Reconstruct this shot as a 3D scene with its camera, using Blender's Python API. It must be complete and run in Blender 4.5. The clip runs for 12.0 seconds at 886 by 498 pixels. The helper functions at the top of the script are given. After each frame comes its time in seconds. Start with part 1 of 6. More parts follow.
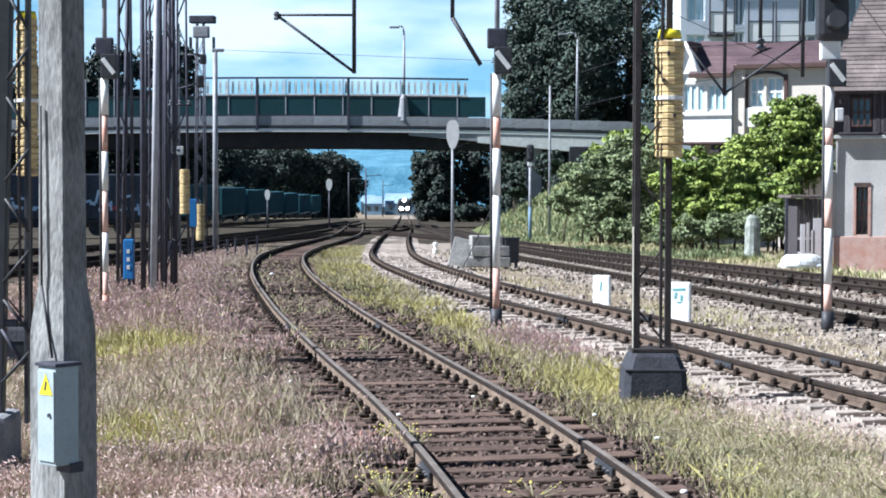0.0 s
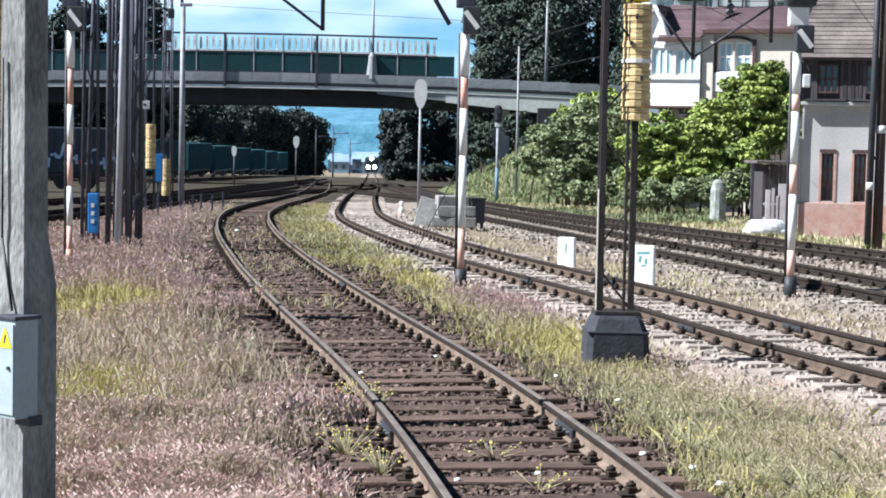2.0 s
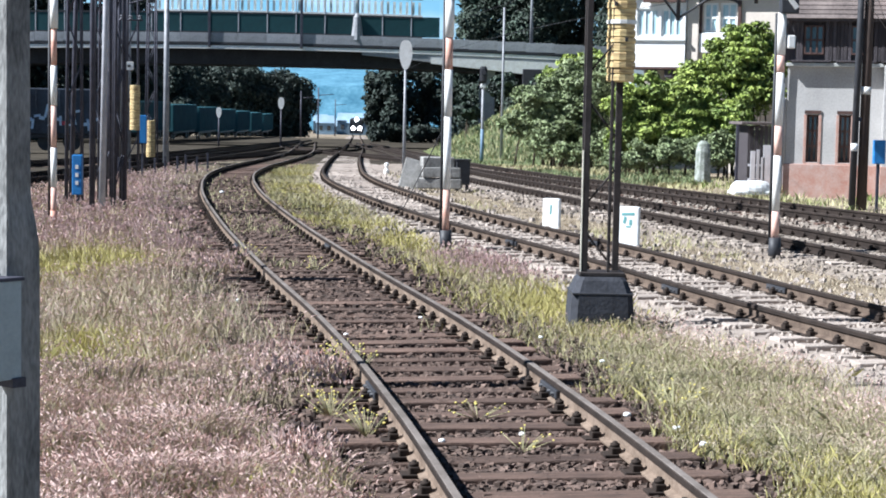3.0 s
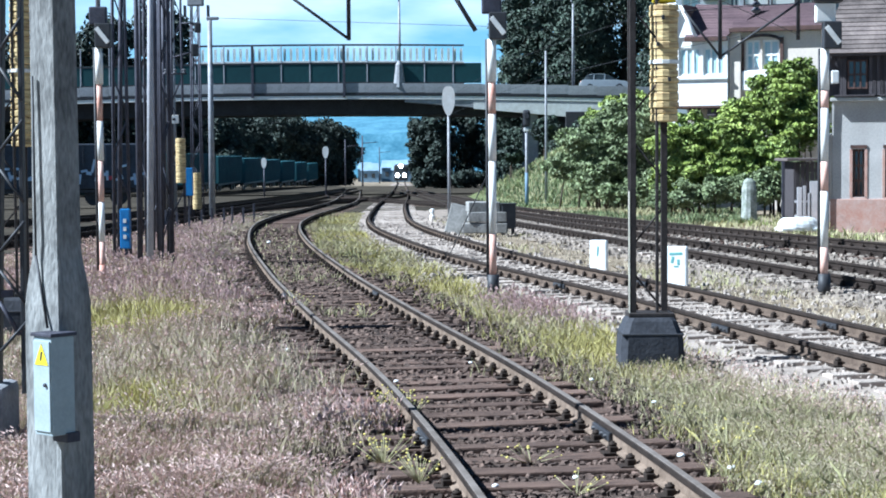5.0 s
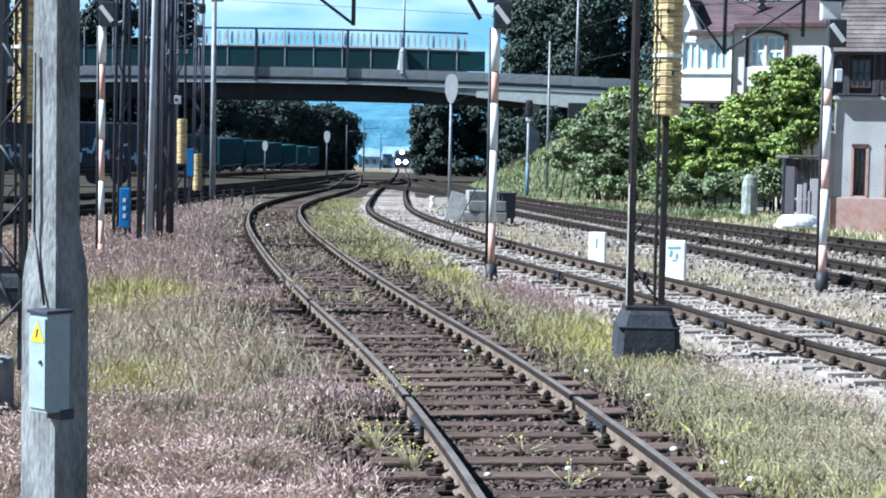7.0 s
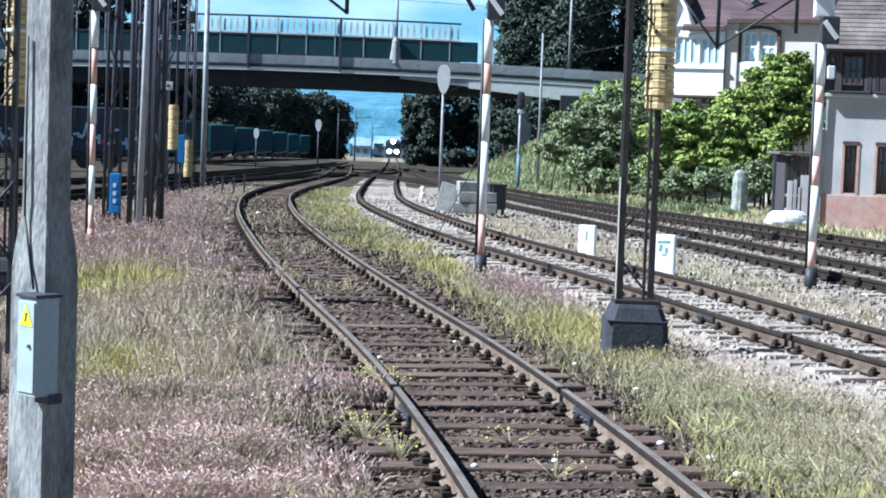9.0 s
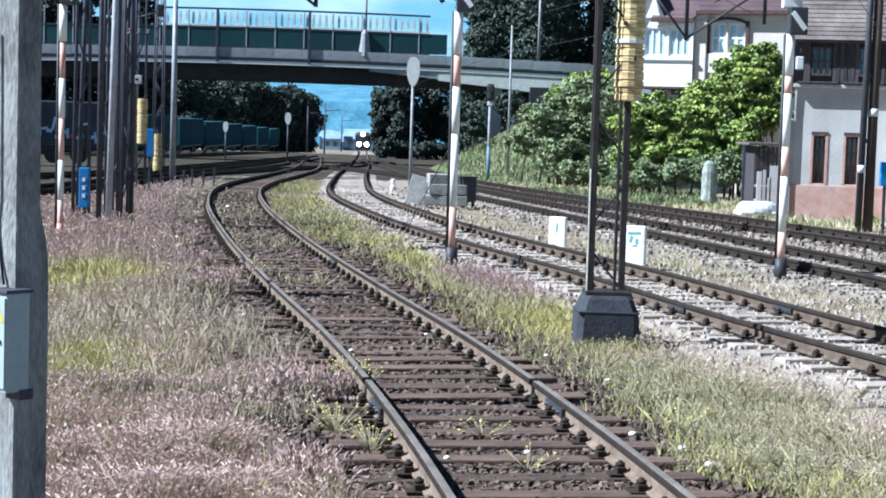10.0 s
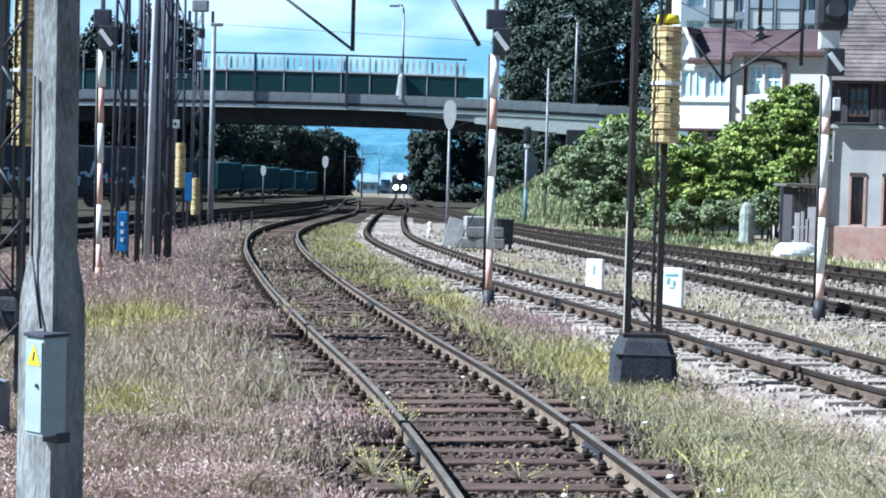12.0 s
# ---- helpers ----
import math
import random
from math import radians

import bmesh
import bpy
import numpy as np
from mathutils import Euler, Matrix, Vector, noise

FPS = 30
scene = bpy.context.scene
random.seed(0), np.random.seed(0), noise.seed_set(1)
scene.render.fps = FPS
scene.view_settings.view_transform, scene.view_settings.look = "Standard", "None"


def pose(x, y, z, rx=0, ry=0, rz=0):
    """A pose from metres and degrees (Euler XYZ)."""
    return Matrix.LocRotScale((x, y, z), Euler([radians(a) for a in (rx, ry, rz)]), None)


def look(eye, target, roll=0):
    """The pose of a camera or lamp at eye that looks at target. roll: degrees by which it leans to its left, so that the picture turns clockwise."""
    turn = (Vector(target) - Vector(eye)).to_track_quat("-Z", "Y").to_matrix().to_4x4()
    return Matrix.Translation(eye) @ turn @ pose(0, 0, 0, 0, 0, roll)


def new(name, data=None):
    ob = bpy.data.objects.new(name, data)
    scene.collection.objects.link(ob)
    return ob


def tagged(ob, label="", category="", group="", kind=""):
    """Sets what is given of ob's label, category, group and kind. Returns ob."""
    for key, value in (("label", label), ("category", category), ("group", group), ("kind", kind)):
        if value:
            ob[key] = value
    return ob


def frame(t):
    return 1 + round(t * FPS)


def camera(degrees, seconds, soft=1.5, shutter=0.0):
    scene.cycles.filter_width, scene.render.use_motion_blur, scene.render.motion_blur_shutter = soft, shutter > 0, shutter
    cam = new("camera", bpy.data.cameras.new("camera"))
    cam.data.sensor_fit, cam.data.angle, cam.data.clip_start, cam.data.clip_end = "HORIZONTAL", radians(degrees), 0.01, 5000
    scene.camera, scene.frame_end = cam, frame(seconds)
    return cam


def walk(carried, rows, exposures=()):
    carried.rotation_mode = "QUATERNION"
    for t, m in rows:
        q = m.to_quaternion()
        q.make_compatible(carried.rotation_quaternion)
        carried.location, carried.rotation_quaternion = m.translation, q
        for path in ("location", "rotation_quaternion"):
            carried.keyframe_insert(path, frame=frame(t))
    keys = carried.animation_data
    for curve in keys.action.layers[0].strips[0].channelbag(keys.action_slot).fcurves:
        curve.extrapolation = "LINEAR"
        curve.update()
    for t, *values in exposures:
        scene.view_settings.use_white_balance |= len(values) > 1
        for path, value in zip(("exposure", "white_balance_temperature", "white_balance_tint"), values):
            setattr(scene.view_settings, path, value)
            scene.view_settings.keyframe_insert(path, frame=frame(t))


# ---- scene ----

# ---------------------------------------------------------------- camera
EYE = 2.42
cam = camera(28.0, 12.0, soft=1.85)
ROWS = [
    (0, -0.000, -2.058, -0.100, -0.000),
    (0.5, 0.889, -2.664, -0.683, -0.000),
    (1, -1.267, -3.967, -1.214, 0.019),
    (1.5, -1.480, -3.585, -1.235, 0.009),
    (2, -1.042, -3.349, -1.108, 0.017),
    (2.5, -2.157, -3.842, -0.480, 0.025),
    (2.7, -1.884, -4.642, -0.800, 0.025),
    (4.3, -0.205, -3.315, -0.486, 0.023),
    (4.5, -0.135, -3.115, 0.014, 0.023),
    (5, -0.107, -3.140, 0.451, 0.016),
    (5.5, -0.597, -2.595, -0.266, 0.009),
    (6, -0.605, -3.226, -0.218, 0.013),
    (6.5, 0.077, -3.360, -0.542, 0.022),
    (7, -0.055, -3.534, -1.089, 0.018),
    (7.2, 0.005, -3.691, -1.339, 0.018),
    (8.8, -0.081, -3.453, -2.039, 0.013),
    (9, -0.331, -3.833, -2.039, 0.013),
    (9.5, -0.839, -3.957, -1.892, 0.007),
    (10, -1.307, -4.044, -1.750, 0.007),
    (10.5, -1.257, -4.027, -1.955, 0.008),
    (11, -0.397, -3.388, -1.904, 0.016),
    (11.5, -0.455, -3.241, -1.315, 0.020),
    (12, -0.114, -2.699, -1.476, 0.017),
]
walk(cam, [(t, pose(sway, 0, EYE, 90 + pitch, roll, yaw)) for t, yaw, pitch, roll, sway in ROWS],
     exposures=[(0, 1.42, 5640, 8), (1, 1.42, 5740, 9), (2.5, 1.42, 5860, 9), (4.4, 1.42, 5260, 3), (7, 1.42, 5200, 3), (10.5, 1.42, 5270, 4), (12, 1.42, 5170, 2)])

# ---------------------------------------------------------------- world, sun
SUN_FROM = Vector((-0.86, -0.12, 0.84)).normalized()
world = bpy.data.worlds.new("sky")
scene.world = world
world.use_nodes = True
wn, wl = world.node_tree.nodes, world.node_tree.links
wn.clear()
w_out = wn.new("ShaderNodeOutputWorld")
w_bg = wn.new("ShaderNodeBackground")
w_sky = wn.new("ShaderNodeTexSky")
w_sky.sky_type, w_sky.sun_disc = "NISHITA", False
w_sky.sun_elevation = math.asin(SUN_FROM.z)
w_sky.sun_rotation = math.atan2(SUN_FROM.x, SUN_FROM.y)
w_sky.air_density, w_sky.dust_density = 1.0, 0.2
w_co = wn.new("ShaderNodeTexCoord")
w_map = wn.new("ShaderNodeMapping")
w_map.inputs["Scale"].default_value = (2.2, 1.6, 8.0)
w_map.inputs["Location"].default_value = (0.35, 0.2, 0.1)
w_noise = wn.new("ShaderNodeTexNoise")
w_noise.inputs["Scale"].default_value, w_noise.inputs["Detail"].default_value = 2.6, 7.0
w_ramp = wn.new("ShaderNodeValToRGB")
w_ramp.color_ramp.elements[0].position, w_ramp.color_ramp.elements[1].position = 0.44, 0.65
w_mix = wn.new("ShaderNodeMixRGB")
w_mix.inputs["Color2"].default_value = (8.3, 9.6, 10.6, 1)
wl.new(w_co.outputs["Generated"], w_map.inputs["Vector"])
wl.new(w_map.outputs["Vector"], w_noise.inputs["Vector"])
wl.new(w_noise.outputs["Fac"], w_ramp.inputs["Fac"])
# the cloud bank lies low; the sky clears overhead
w_sep = wn.new("ShaderNodeSeparateXYZ")
w_bank = wn.new("ShaderNodeMapRange")
w_bank.inputs["From Min"].default_value, w_bank.inputs["From Max"].default_value = 0.09, 0.18
w_bank.inputs["To Min"].default_value, w_bank.inputs["To Max"].default_value = 1.0, 0.06
w_cover = wn.new("ShaderNodeMath")
w_cover.operation = "MULTIPLY"
wl.new(w_co.outputs["Generated"], w_sep.inputs["Vector"])
wl.new(w_sep.outputs["Z"], w_bank.inputs["Value"])
wl.new(w_ramp.outputs["Color"], w_cover.inputs[0])
wl.new(w_bank.outputs["Result"], w_cover.inputs[1])
wl.new(w_cover.outputs[0], w_mix.inputs["Fac"])
w_tint = wn.new("ShaderNodeMixRGB")
w_tint.blend_type = "MULTIPLY"
w_tint.inputs["Fac"].default_value = 1.0
w_tint.inputs["Color2"].default_value = (0.17, 0.31, 0.45, 1)
wl.new(w_sky.outputs["Color"], w_tint.inputs["Color1"])
# pale haze above the horizon, under the clouds
w_low = wn.new("ShaderNodeMapRange")
w_low.inputs["From Min"].default_value, w_low.inputs["From Max"].default_value = 0.05, 0.26
w_low.inputs["To Min"].default_value, w_low.inputs["To Max"].default_value = 0.8, 0.0
w_haze = wn.new("ShaderNodeMixRGB")
w_haze.inputs["Color2"].default_value = (3.4, 6.6, 8.8, 1)
wl.new(w_sep.outputs["Z"], w_low.inputs["Value"])
wl.new(w_low.outputs["Result"], w_haze.inputs["Fac"])
wl.new(w_tint.outputs["Color"], w_haze.inputs["Color1"])
wl.new(w_haze.outputs["Color"], w_mix.inputs["Color1"])
wl.new(w_mix.outputs["Color"], w_bg.inputs["Color"])
w_bg.inputs["Strength"].default_value = 0.046
wl.new(w_bg.outputs["Background"], w_out.inputs["Surface"])

sun = new("sun", bpy.data.lights.new("sun", "SUN"))
sun.data.energy, sun.data.angle, sun.data.color = 5.0, radians(0.6), (1.0, 0.965, 0.92)
sun.matrix_world = look(SUN_FROM * 50, (0, 0, 0))


# ---------------------------------------------------------------- materials
def mat(name, base, other=None, scale=6.0, rough=0.8, metal=0.0, bump=0.0, fine=40.0, island=0.0, random_ob=0.0, spec=0.3, stretch=(1, 1, 1), emit=0.0):
    """Two colours mixed by a coarse and a fine noise, with relief; island and random_ob vary the value piece by piece."""
    m = bpy.data.materials.new(name)
    m.use_nodes = True
    n, l = m.node_tree.nodes, m.node_tree.links
    b = n["Principled BSDF"]
    other = other or tuple(c * 0.7 for c in base)
    co = n.new("ShaderNodeTexCoord")
    mp = n.new("ShaderNodeMapping")
    mp.inputs["Scale"].default_value = stretch
    l.new(co.outputs["Object"], mp.inputs["Vector"])
    big = n.new("ShaderNodeTexNoise")
    big.inputs["Scale"].default_value, big.inputs["Detail"].default_value = scale, 5
    small = n.new("ShaderNodeTexNoise")
    small.inputs["Scale"].default_value, small.inputs["Detail"].default_value = fine, 3
    for q in (big, small):
        l.new(mp.outputs["Vector"], q.inputs["Vector"])
    mixf = n.new("ShaderNodeMath")
    mixf.operation = "MULTIPLY_ADD"
    l.new(small.outputs["Fac"], mixf.inputs[0])
    mixf.inputs[1].default_value = 0.6
    l.new(big.outputs["Fac"], mixf.inputs[2])
    ramp = n.new("ShaderNodeMapRange")
    ramp.inputs["From Min"].default_value, ramp.inputs["From Max"].default_value = 0.55, 1.05
    l.new(mixf.outputs[0], ramp.inputs["Value"])
    mix = n.new("ShaderNodeMixRGB")
    mix.inputs["Color1"].default_value, mix.inputs["Color2"].default_value = (*base, 1), (*other, 1)
    l.new(ramp.outputs["Result"], mix.inputs["Fac"])
    last = mix.outputs["Color"]
    for amount, kind, socket in ((island, "ShaderNodeNewGeometry", "Random Per Island"), (random_ob, "ShaderNodeObjectInfo", "Random")):
        if amount:
            g = n.new(kind)
            v = n.new("ShaderNodeMapRange")
            v.inputs["To Min"].default_value, v.inputs["To Max"].default_value = 1 - amount, 1 + amount
            l.new(g.outputs[socket], v.inputs["Value"])
            hsv = n.new("ShaderNodeHueSaturation")
            l.new(v.outputs["Result"], hsv.inputs["Value"])
            l.new(last, hsv.inputs["Color"])
            last = hsv.outputs["Color"]
    l.new(last, b.inputs["Base Color"])
    b.inputs["Roughness"].default_value, b.inputs["Metallic"].default_value = rough, metal
    b.inputs["Specular IOR Level"].default_value = spec
    if bump:
        bp = n.new("ShaderNodeBump")
        bp.inputs["Strength"].default_value, bp.inputs["Distance"].default_value = bump, 0.02
        l.new(mixf.outputs[0], bp.inputs["Height"])
        l.new(bp.outputs["Normal"], b.inputs["Normal"])
    if emit:
        b.inputs["Emission Color"].default_value, b.inputs["Emission Strength"].default_value = (*base, 1), emit
    return m


M_SOIL = mat("dry_soil", (0.27, 0.22, 0.165), (0.15, 0.122, 0.085), 0.5, 0.95, bump=0.6, fine=9, spec=0.04)
M_BALLAST = mat("brown_ballast", (0.06, 0.043, 0.035), (0.022, 0.016, 0.013), 2.0, 0.95, bump=1.0, fine=25, spec=0.04)
M_GREYBALLAST = mat("pale_ballast", (0.38, 0.325, 0.28), (0.21, 0.175, 0.15), 1.2, 0.95, bump=1.0, fine=22, spec=0.05)
M_MIDBALLAST = mat("stained_ballast", (0.29, 0.245, 0.205), (0.15, 0.122, 0.102), 0.9, 0.95, bump=1.0, fine=20, spec=0.05)
M_STONE = mat("ballast_stone", (0.15, 0.104, 0.084), (0.040, 0.028, 0.022), 6, 0.9, island=0.6)
M_RAIL = mat("shaded_rusty_rail", (0.040, 0.030, 0.025), (0.020, 0.016, 0.014), 5, 0.75, 0.1, 0.3, spec=0.1)
M_DUSTRAIL = mat("dusty_rust_rail", (0.23, 0.172, 0.13), (0.10, 0.07, 0.05), 5, 0.8, 0.1, 0.3)
M_WEBRUST = mat("stained_rail_web", (0.15, 0.112, 0.086), (0.065, 0.047, 0.037), 5, 0.85, 0.0, 0.3, spec=0.1)
M_FASTENING = mat("oily_fastening", (0.024, 0.019, 0.017), (0.045, 0.033, 0.026), 8, 0.8, spec=0.1)
M_FADED = mat("faded_pink_paint", (0.70, 0.50, 0.43), (0.62, 0.36, 0.28), 6, 0.6)
M_LIGHTPOLE = mat("pale_grey_pole", (0.42, 0.42, 0.45), (0.28, 0.28, 0.31), 4, 0.6)
M_RAILTOP = mat("worn_rail_head", (0.19, 0.165, 0.148), (0.095, 0.08, 0.07), 3, 0.85, 0.0, spec=0.08)
M_DARKTOP = mat("dull_rail_head", (0.055, 0.042, 0.035), (0.030, 0.024, 0.021), 3, 0.7, 0.1, spec=0.1)
M_YARD = mat("shade_dark_yard_ballast", (0.026, 0.023, 0.021), (0.075, 0.065, 0.05), 0.25, 0.95, bump=0.8, fine=8, spec=0.0)
M_SLEEPER = mat("weathered_sleeper", (0.145, 0.094, 0.072), (0.052, 0.034, 0.027), 4, 0.9, bump=0.8, fine=30, random_ob=0.35, stretch=(1, 6, 1))
M_PALESLEEPER = mat("grey_sleeper", (0.44, 0.38, 0.33), (0.24, 0.195, 0.165), 4, 0.9, bump=0.8, fine=30, random_ob=0.25, stretch=(1, 6, 1))
M_CONCRETE = mat("weathered_concrete", (0.46, 0.46, 0.44), (0.30, 0.30, 0.28), 3, 0.9, bump=0.5, fine=35)
M_DARKCON = mat("dark_concrete", (0.13, 0.135, 0.15), (0.07, 0.07, 0.08), 4, 0.85, bump=0.5, fine=30)
M_BLUEBLACK = mat("blue_black_concrete", (0.050, 0.052, 0.062), (0.026, 0.027, 0.032), 4, 0.8, bump=0.5, fine=30, spec=0.2)
M_MASTSTEEL = mat("tarnished_mast_steel", (0.055, 0.046, 0.043), (0.026, 0.022, 0.021), 5, 0.7, 0.1, 0.2, spec=0.2)
M_WHITE = mat("white_paint", (0.80, 0.80, 0.78), (0.62, 0.60, 0.56), 4, 0.5, bump=0.1)
M_RED = mat("faded_red_paint", (0.50, 0.23, 0.165), (0.60, 0.43, 0.36), 5, 0.6)
M_BLACK = mat("black_paint", (0.025, 0.026, 0.03), (0.045, 0.045, 0.05), 6, 0.55)
M_STEEL = mat("dark_steel", (0.075, 0.075, 0.098), (0.036, 0.035, 0.046), 5, 0.6, 0.3, 0.2)
M_GREYSTEEL = mat("grey_steel", (0.30, 0.31, 0.33), (0.18, 0.18, 0.19), 5, 0.6, 0.2, 0.2)
M_YELLOW = mat("yellow_sleeve", (0.68, 0.53, 0.26), (0.27, 0.175, 0.08), 4.5, 0.6, bump=0.3, fine=9, stretch=(0.6, 0.6, 5))
M_BRIGHTYELLOW = mat("bright_yellow", (0.75, 0.62, 0.03), (0.6, 0.5, 0.02), 5, 0.5)
M_BLUE = mat("blue_paint", (0.04, 0.21, 0.50), (0.022, 0.13, 0.36), 6, 0.5)
M_GREEN = mat("green_panel", (0.008, 0.046, 0.052), (0.006, 0.034, 0.040), 2, 0.6, random_ob=0.15)
M_BRIDGE = mat("bridge_concrete", (0.34, 0.35, 0.37), (0.21, 0.215, 0.225), 0.7, 0.9, bump=0.4, fine=6, random_ob=0.12)
# darker copy of the bridge concrete; the shade under the deck is in its colour
M_GIRDER = mat("shade_dark_concrete", (0.05, 0.05, 0.056), (0.025, 0.025, 0.03), 0.7, 0.9, fine=5)
M_LEAF = mat("hedge_leaf", (0.23, 0.28, 0.065), (0.11, 0.16, 0.04), 0.6, 0.6, island=0.55, fine=4)
M_LEAF2 = mat("pale_leaf", (0.175, 0.21, 0.10), (0.10, 0.13, 0.06), 0.6, 0.6, island=0.5, fine=4)
# lighter copies of the two shrub leaves, with sunlight put into their colour
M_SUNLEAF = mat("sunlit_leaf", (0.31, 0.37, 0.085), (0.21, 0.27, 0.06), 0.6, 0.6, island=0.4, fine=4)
M_SUNLEAF2 = mat("sunlit_pale_leaf", (0.25, 0.29, 0.15), (0.17, 0.21, 0.10), 0.6, 0.6, island=0.4, fine=4)
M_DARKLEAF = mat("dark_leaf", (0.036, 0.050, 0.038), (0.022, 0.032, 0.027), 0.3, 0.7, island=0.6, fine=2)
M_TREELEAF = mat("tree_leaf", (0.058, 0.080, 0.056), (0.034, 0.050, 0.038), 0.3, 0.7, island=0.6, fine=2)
M_LITCREAM = mat("lit_edge_cream", (0.66, 0.62, 0.50), (0.50, 0.46, 0.38), 5, 0.7)
M_BARK = mat("bark", (0.09, 0.07, 0.05), (0.05, 0.04, 0.03), 5, 0.95, bump=0.8)


# ---------------------------------------------------------------- building helpers
def ground_z(y):
    """Level near the camera, then a gentle fall along the line."""
    d = max(0.0, y - 45.0)
    return -0.0135 * d * d / (d + 12.0)


def part(name, bm, material, parent=None, label=""):
    me = bpy.data.meshes.new(name)
    bm.to_mesh(me)
    bm.free()
    for m in (material if isinstance(material, (list, tuple)) else [material]):
        me.materials.append(m)
    ob = new(name, me)
    if parent is not None:
        ob.parent = parent
    return tagged(ob, label) if label else ob


def raw(name, verts, faces, material, parent=None):
    me = bpy.data.meshes.new(name)
    me.from_pydata(verts, [], faces)
    me.materials.append(material)
    ob = new(name, me)
    if parent is not None:
        ob.parent = parent
    return ob


def thing(name, x, y, z=None, rz=0.0, label="", category="", group="", kind=""):
    ob = new(name)
    ob.matrix_basis = pose(x, y, ground_z(y) if z is None else z, 0, 0, rz)
    return tagged(ob, label, category, group, kind)


def box(bm, c, s, bevel=0.0, rot=None, mi=0):
    m = Matrix.Translation(c) @ (rot.to_4x4() if rot else Matrix.Identity(4)) @ Matrix.Diagonal((*s, 1))
    g = bmesh.ops.create_cube(bm, size=1.0, matrix=m)
    fs = {f for v in g["verts"] for f in v.link_faces}
    for f in fs:
        f.material_index = mi
    if bevel:
        es = list({e for v in g["verts"] for e in v.link_edges})
        bmesh.ops.bevel(bm, geom=es, offset=bevel, segments=2, affect="EDGES", profile=0.6)
    return bm


def rod(bm, a, b, r, r2=None, n=10, mi=0):
    a, b = Vector(a), Vector(b)
    d = b - a
    m = Matrix.Translation((a + b) / 2) @ d.to_track_quat("Z", "Y").to_matrix().to_4x4()
    g = bmesh.ops.create_cone(bm, cap_ends=True, segments=n, radius1=r, radius2=r if r2 is None else r2, depth=d.length, matrix=m)
    for v in g["verts"]:
        for f in v.link_faces:
            f.material_index = mi
            f.smooth = len(f.verts) == 4
    return bm


def lathe(profile, x=0.0, y=0.0, n=14):
    """A closed body of revolution about a vertical axis; profile rows are radius, height."""
    bm = bmesh.new()
    rings = [[bm.verts.new((x + r * math.cos(2 * math.pi * k / n), y + r * math.sin(2 * math.pi * k / n), z)) for k in range(n)] for r, z in profile]
    for a, b in zip(rings[:-1], rings[1:]):
        for k in range(n):
            bm.faces.new((a[k], a[(k + 1) % n], b[(k + 1) % n], b[k]))
    bm.faces.new(list(reversed(rings[0])))
    bm.faces.new(rings[-1])
    return bm


def B(c, s, bevel=0.0, rot=None):
    return box(bmesh.new(), c, s, bevel, rot)


def R(a, b, r, r2=None, n=10):
    return rod(bmesh.new(), a, b, r, r2, n)


def smooth_path(pts, step):
    """A Catmull-Rom curve through plan points, sampled at even steps: rows of x, y, heading."""
    p = [Vector(q) for q in pts]
    p = [p[0] * 2 - p[1]] + p + [p[-1] * 2 - p[-2]]
    fine = []
    for i in range(1, len(p) - 2):
        for k in range(24):
            t = k / 24
            a, b, c, d = p[i - 1], p[i], p[i + 1], p[i + 2]
            fine.append(0.5 * (2 * b + (c - a) * t + (2 * a - 5 * b + 4 * c - d) * t * t + (3 * b - a - 3 * c + d) * t ** 3))
    fine.append(p[-2])
    out, run, want = [], 0.0, 0.0
    for a, b in zip(fine[:-1], fine[1:]):
        ln = (b - a).length
        while ln and want <= run + ln:
            q = a + (b - a) * ((want - run) / ln)
            out.append((q.x, q.y, math.atan2(b.y - a.y, b.x - a.x)))
            want += step
        run += ln
    return out


def sweep(path, profile, offset, lift=0.0):
    """A mesh of a closed profile (across, up) swept along a plan path at a sideways offset."""
    verts, faces, n = [], [], len(profile)
    for x, y, h in path:
        nx, ny = math.sin(h), -math.cos(h)
        z = ground_z(y) + lift
        for u, w in profile:
            verts.append((x + nx * (offset + u), y + ny * (offset + u), z + w))
    for i in range(len(path) - 1):
        for k in range(n):
            a, b = i * n + k, i * n + (k + 1) % n
            faces.append((a, b, b + n, a + n))
    faces.append(tuple(range(n)))
    faces.append(tuple(reversed(range((len(path) - 1) * n, len(path) * n))))
    return verts, faces


# ---------------------------------------------------------------- ground
def build_ground():
    xs = [-900, -300, -120, -60, -40, -30, -24] + [-20 + i for i in range(45)] + [28, 32, 40, 60, 120, 300, 900]
    ys = [-60, -20, -8, 0, 5] + [8 + i for i in range(92)] + [100 + 6 * i for i in range(30)] + [290, 330, 400, 600, 1200, 3000]
    first = np.array(TRACKS["a"], dtype=float)
    verts, faces = [], []
    for y in ys:
        for x in xs:
            z = ground_z(y) - 0.11
            bumpy = noise.noise(Vector((x * 0.35, y * 0.35, 0))) * 0.06 + noise.noise(Vector((x * 1.3, y * 1.3, 5))) * 0.025
            if 5 < y < 120 and abs(x) < 25:
                z += bumpy
            # the first track's bed lies in a shallow trough
            if y < 80 and abs(x - np.interp(y, first[:, 1], first[:, 0])) < 2.0:
                z -= 0.08
            verts.append((x, y, z))
    w = len(xs)
    for j in range(len(ys) - 1):
        for i in range(w - 1):
            a = j * w + i
            faces.append((a, a + 1, a + w + 1, a + w))
    g = raw("ground", verts, faces, M_SOIL)
    return tagged(g, "dry brown soil with thin grass between the tracks", "ground", kind="structure")


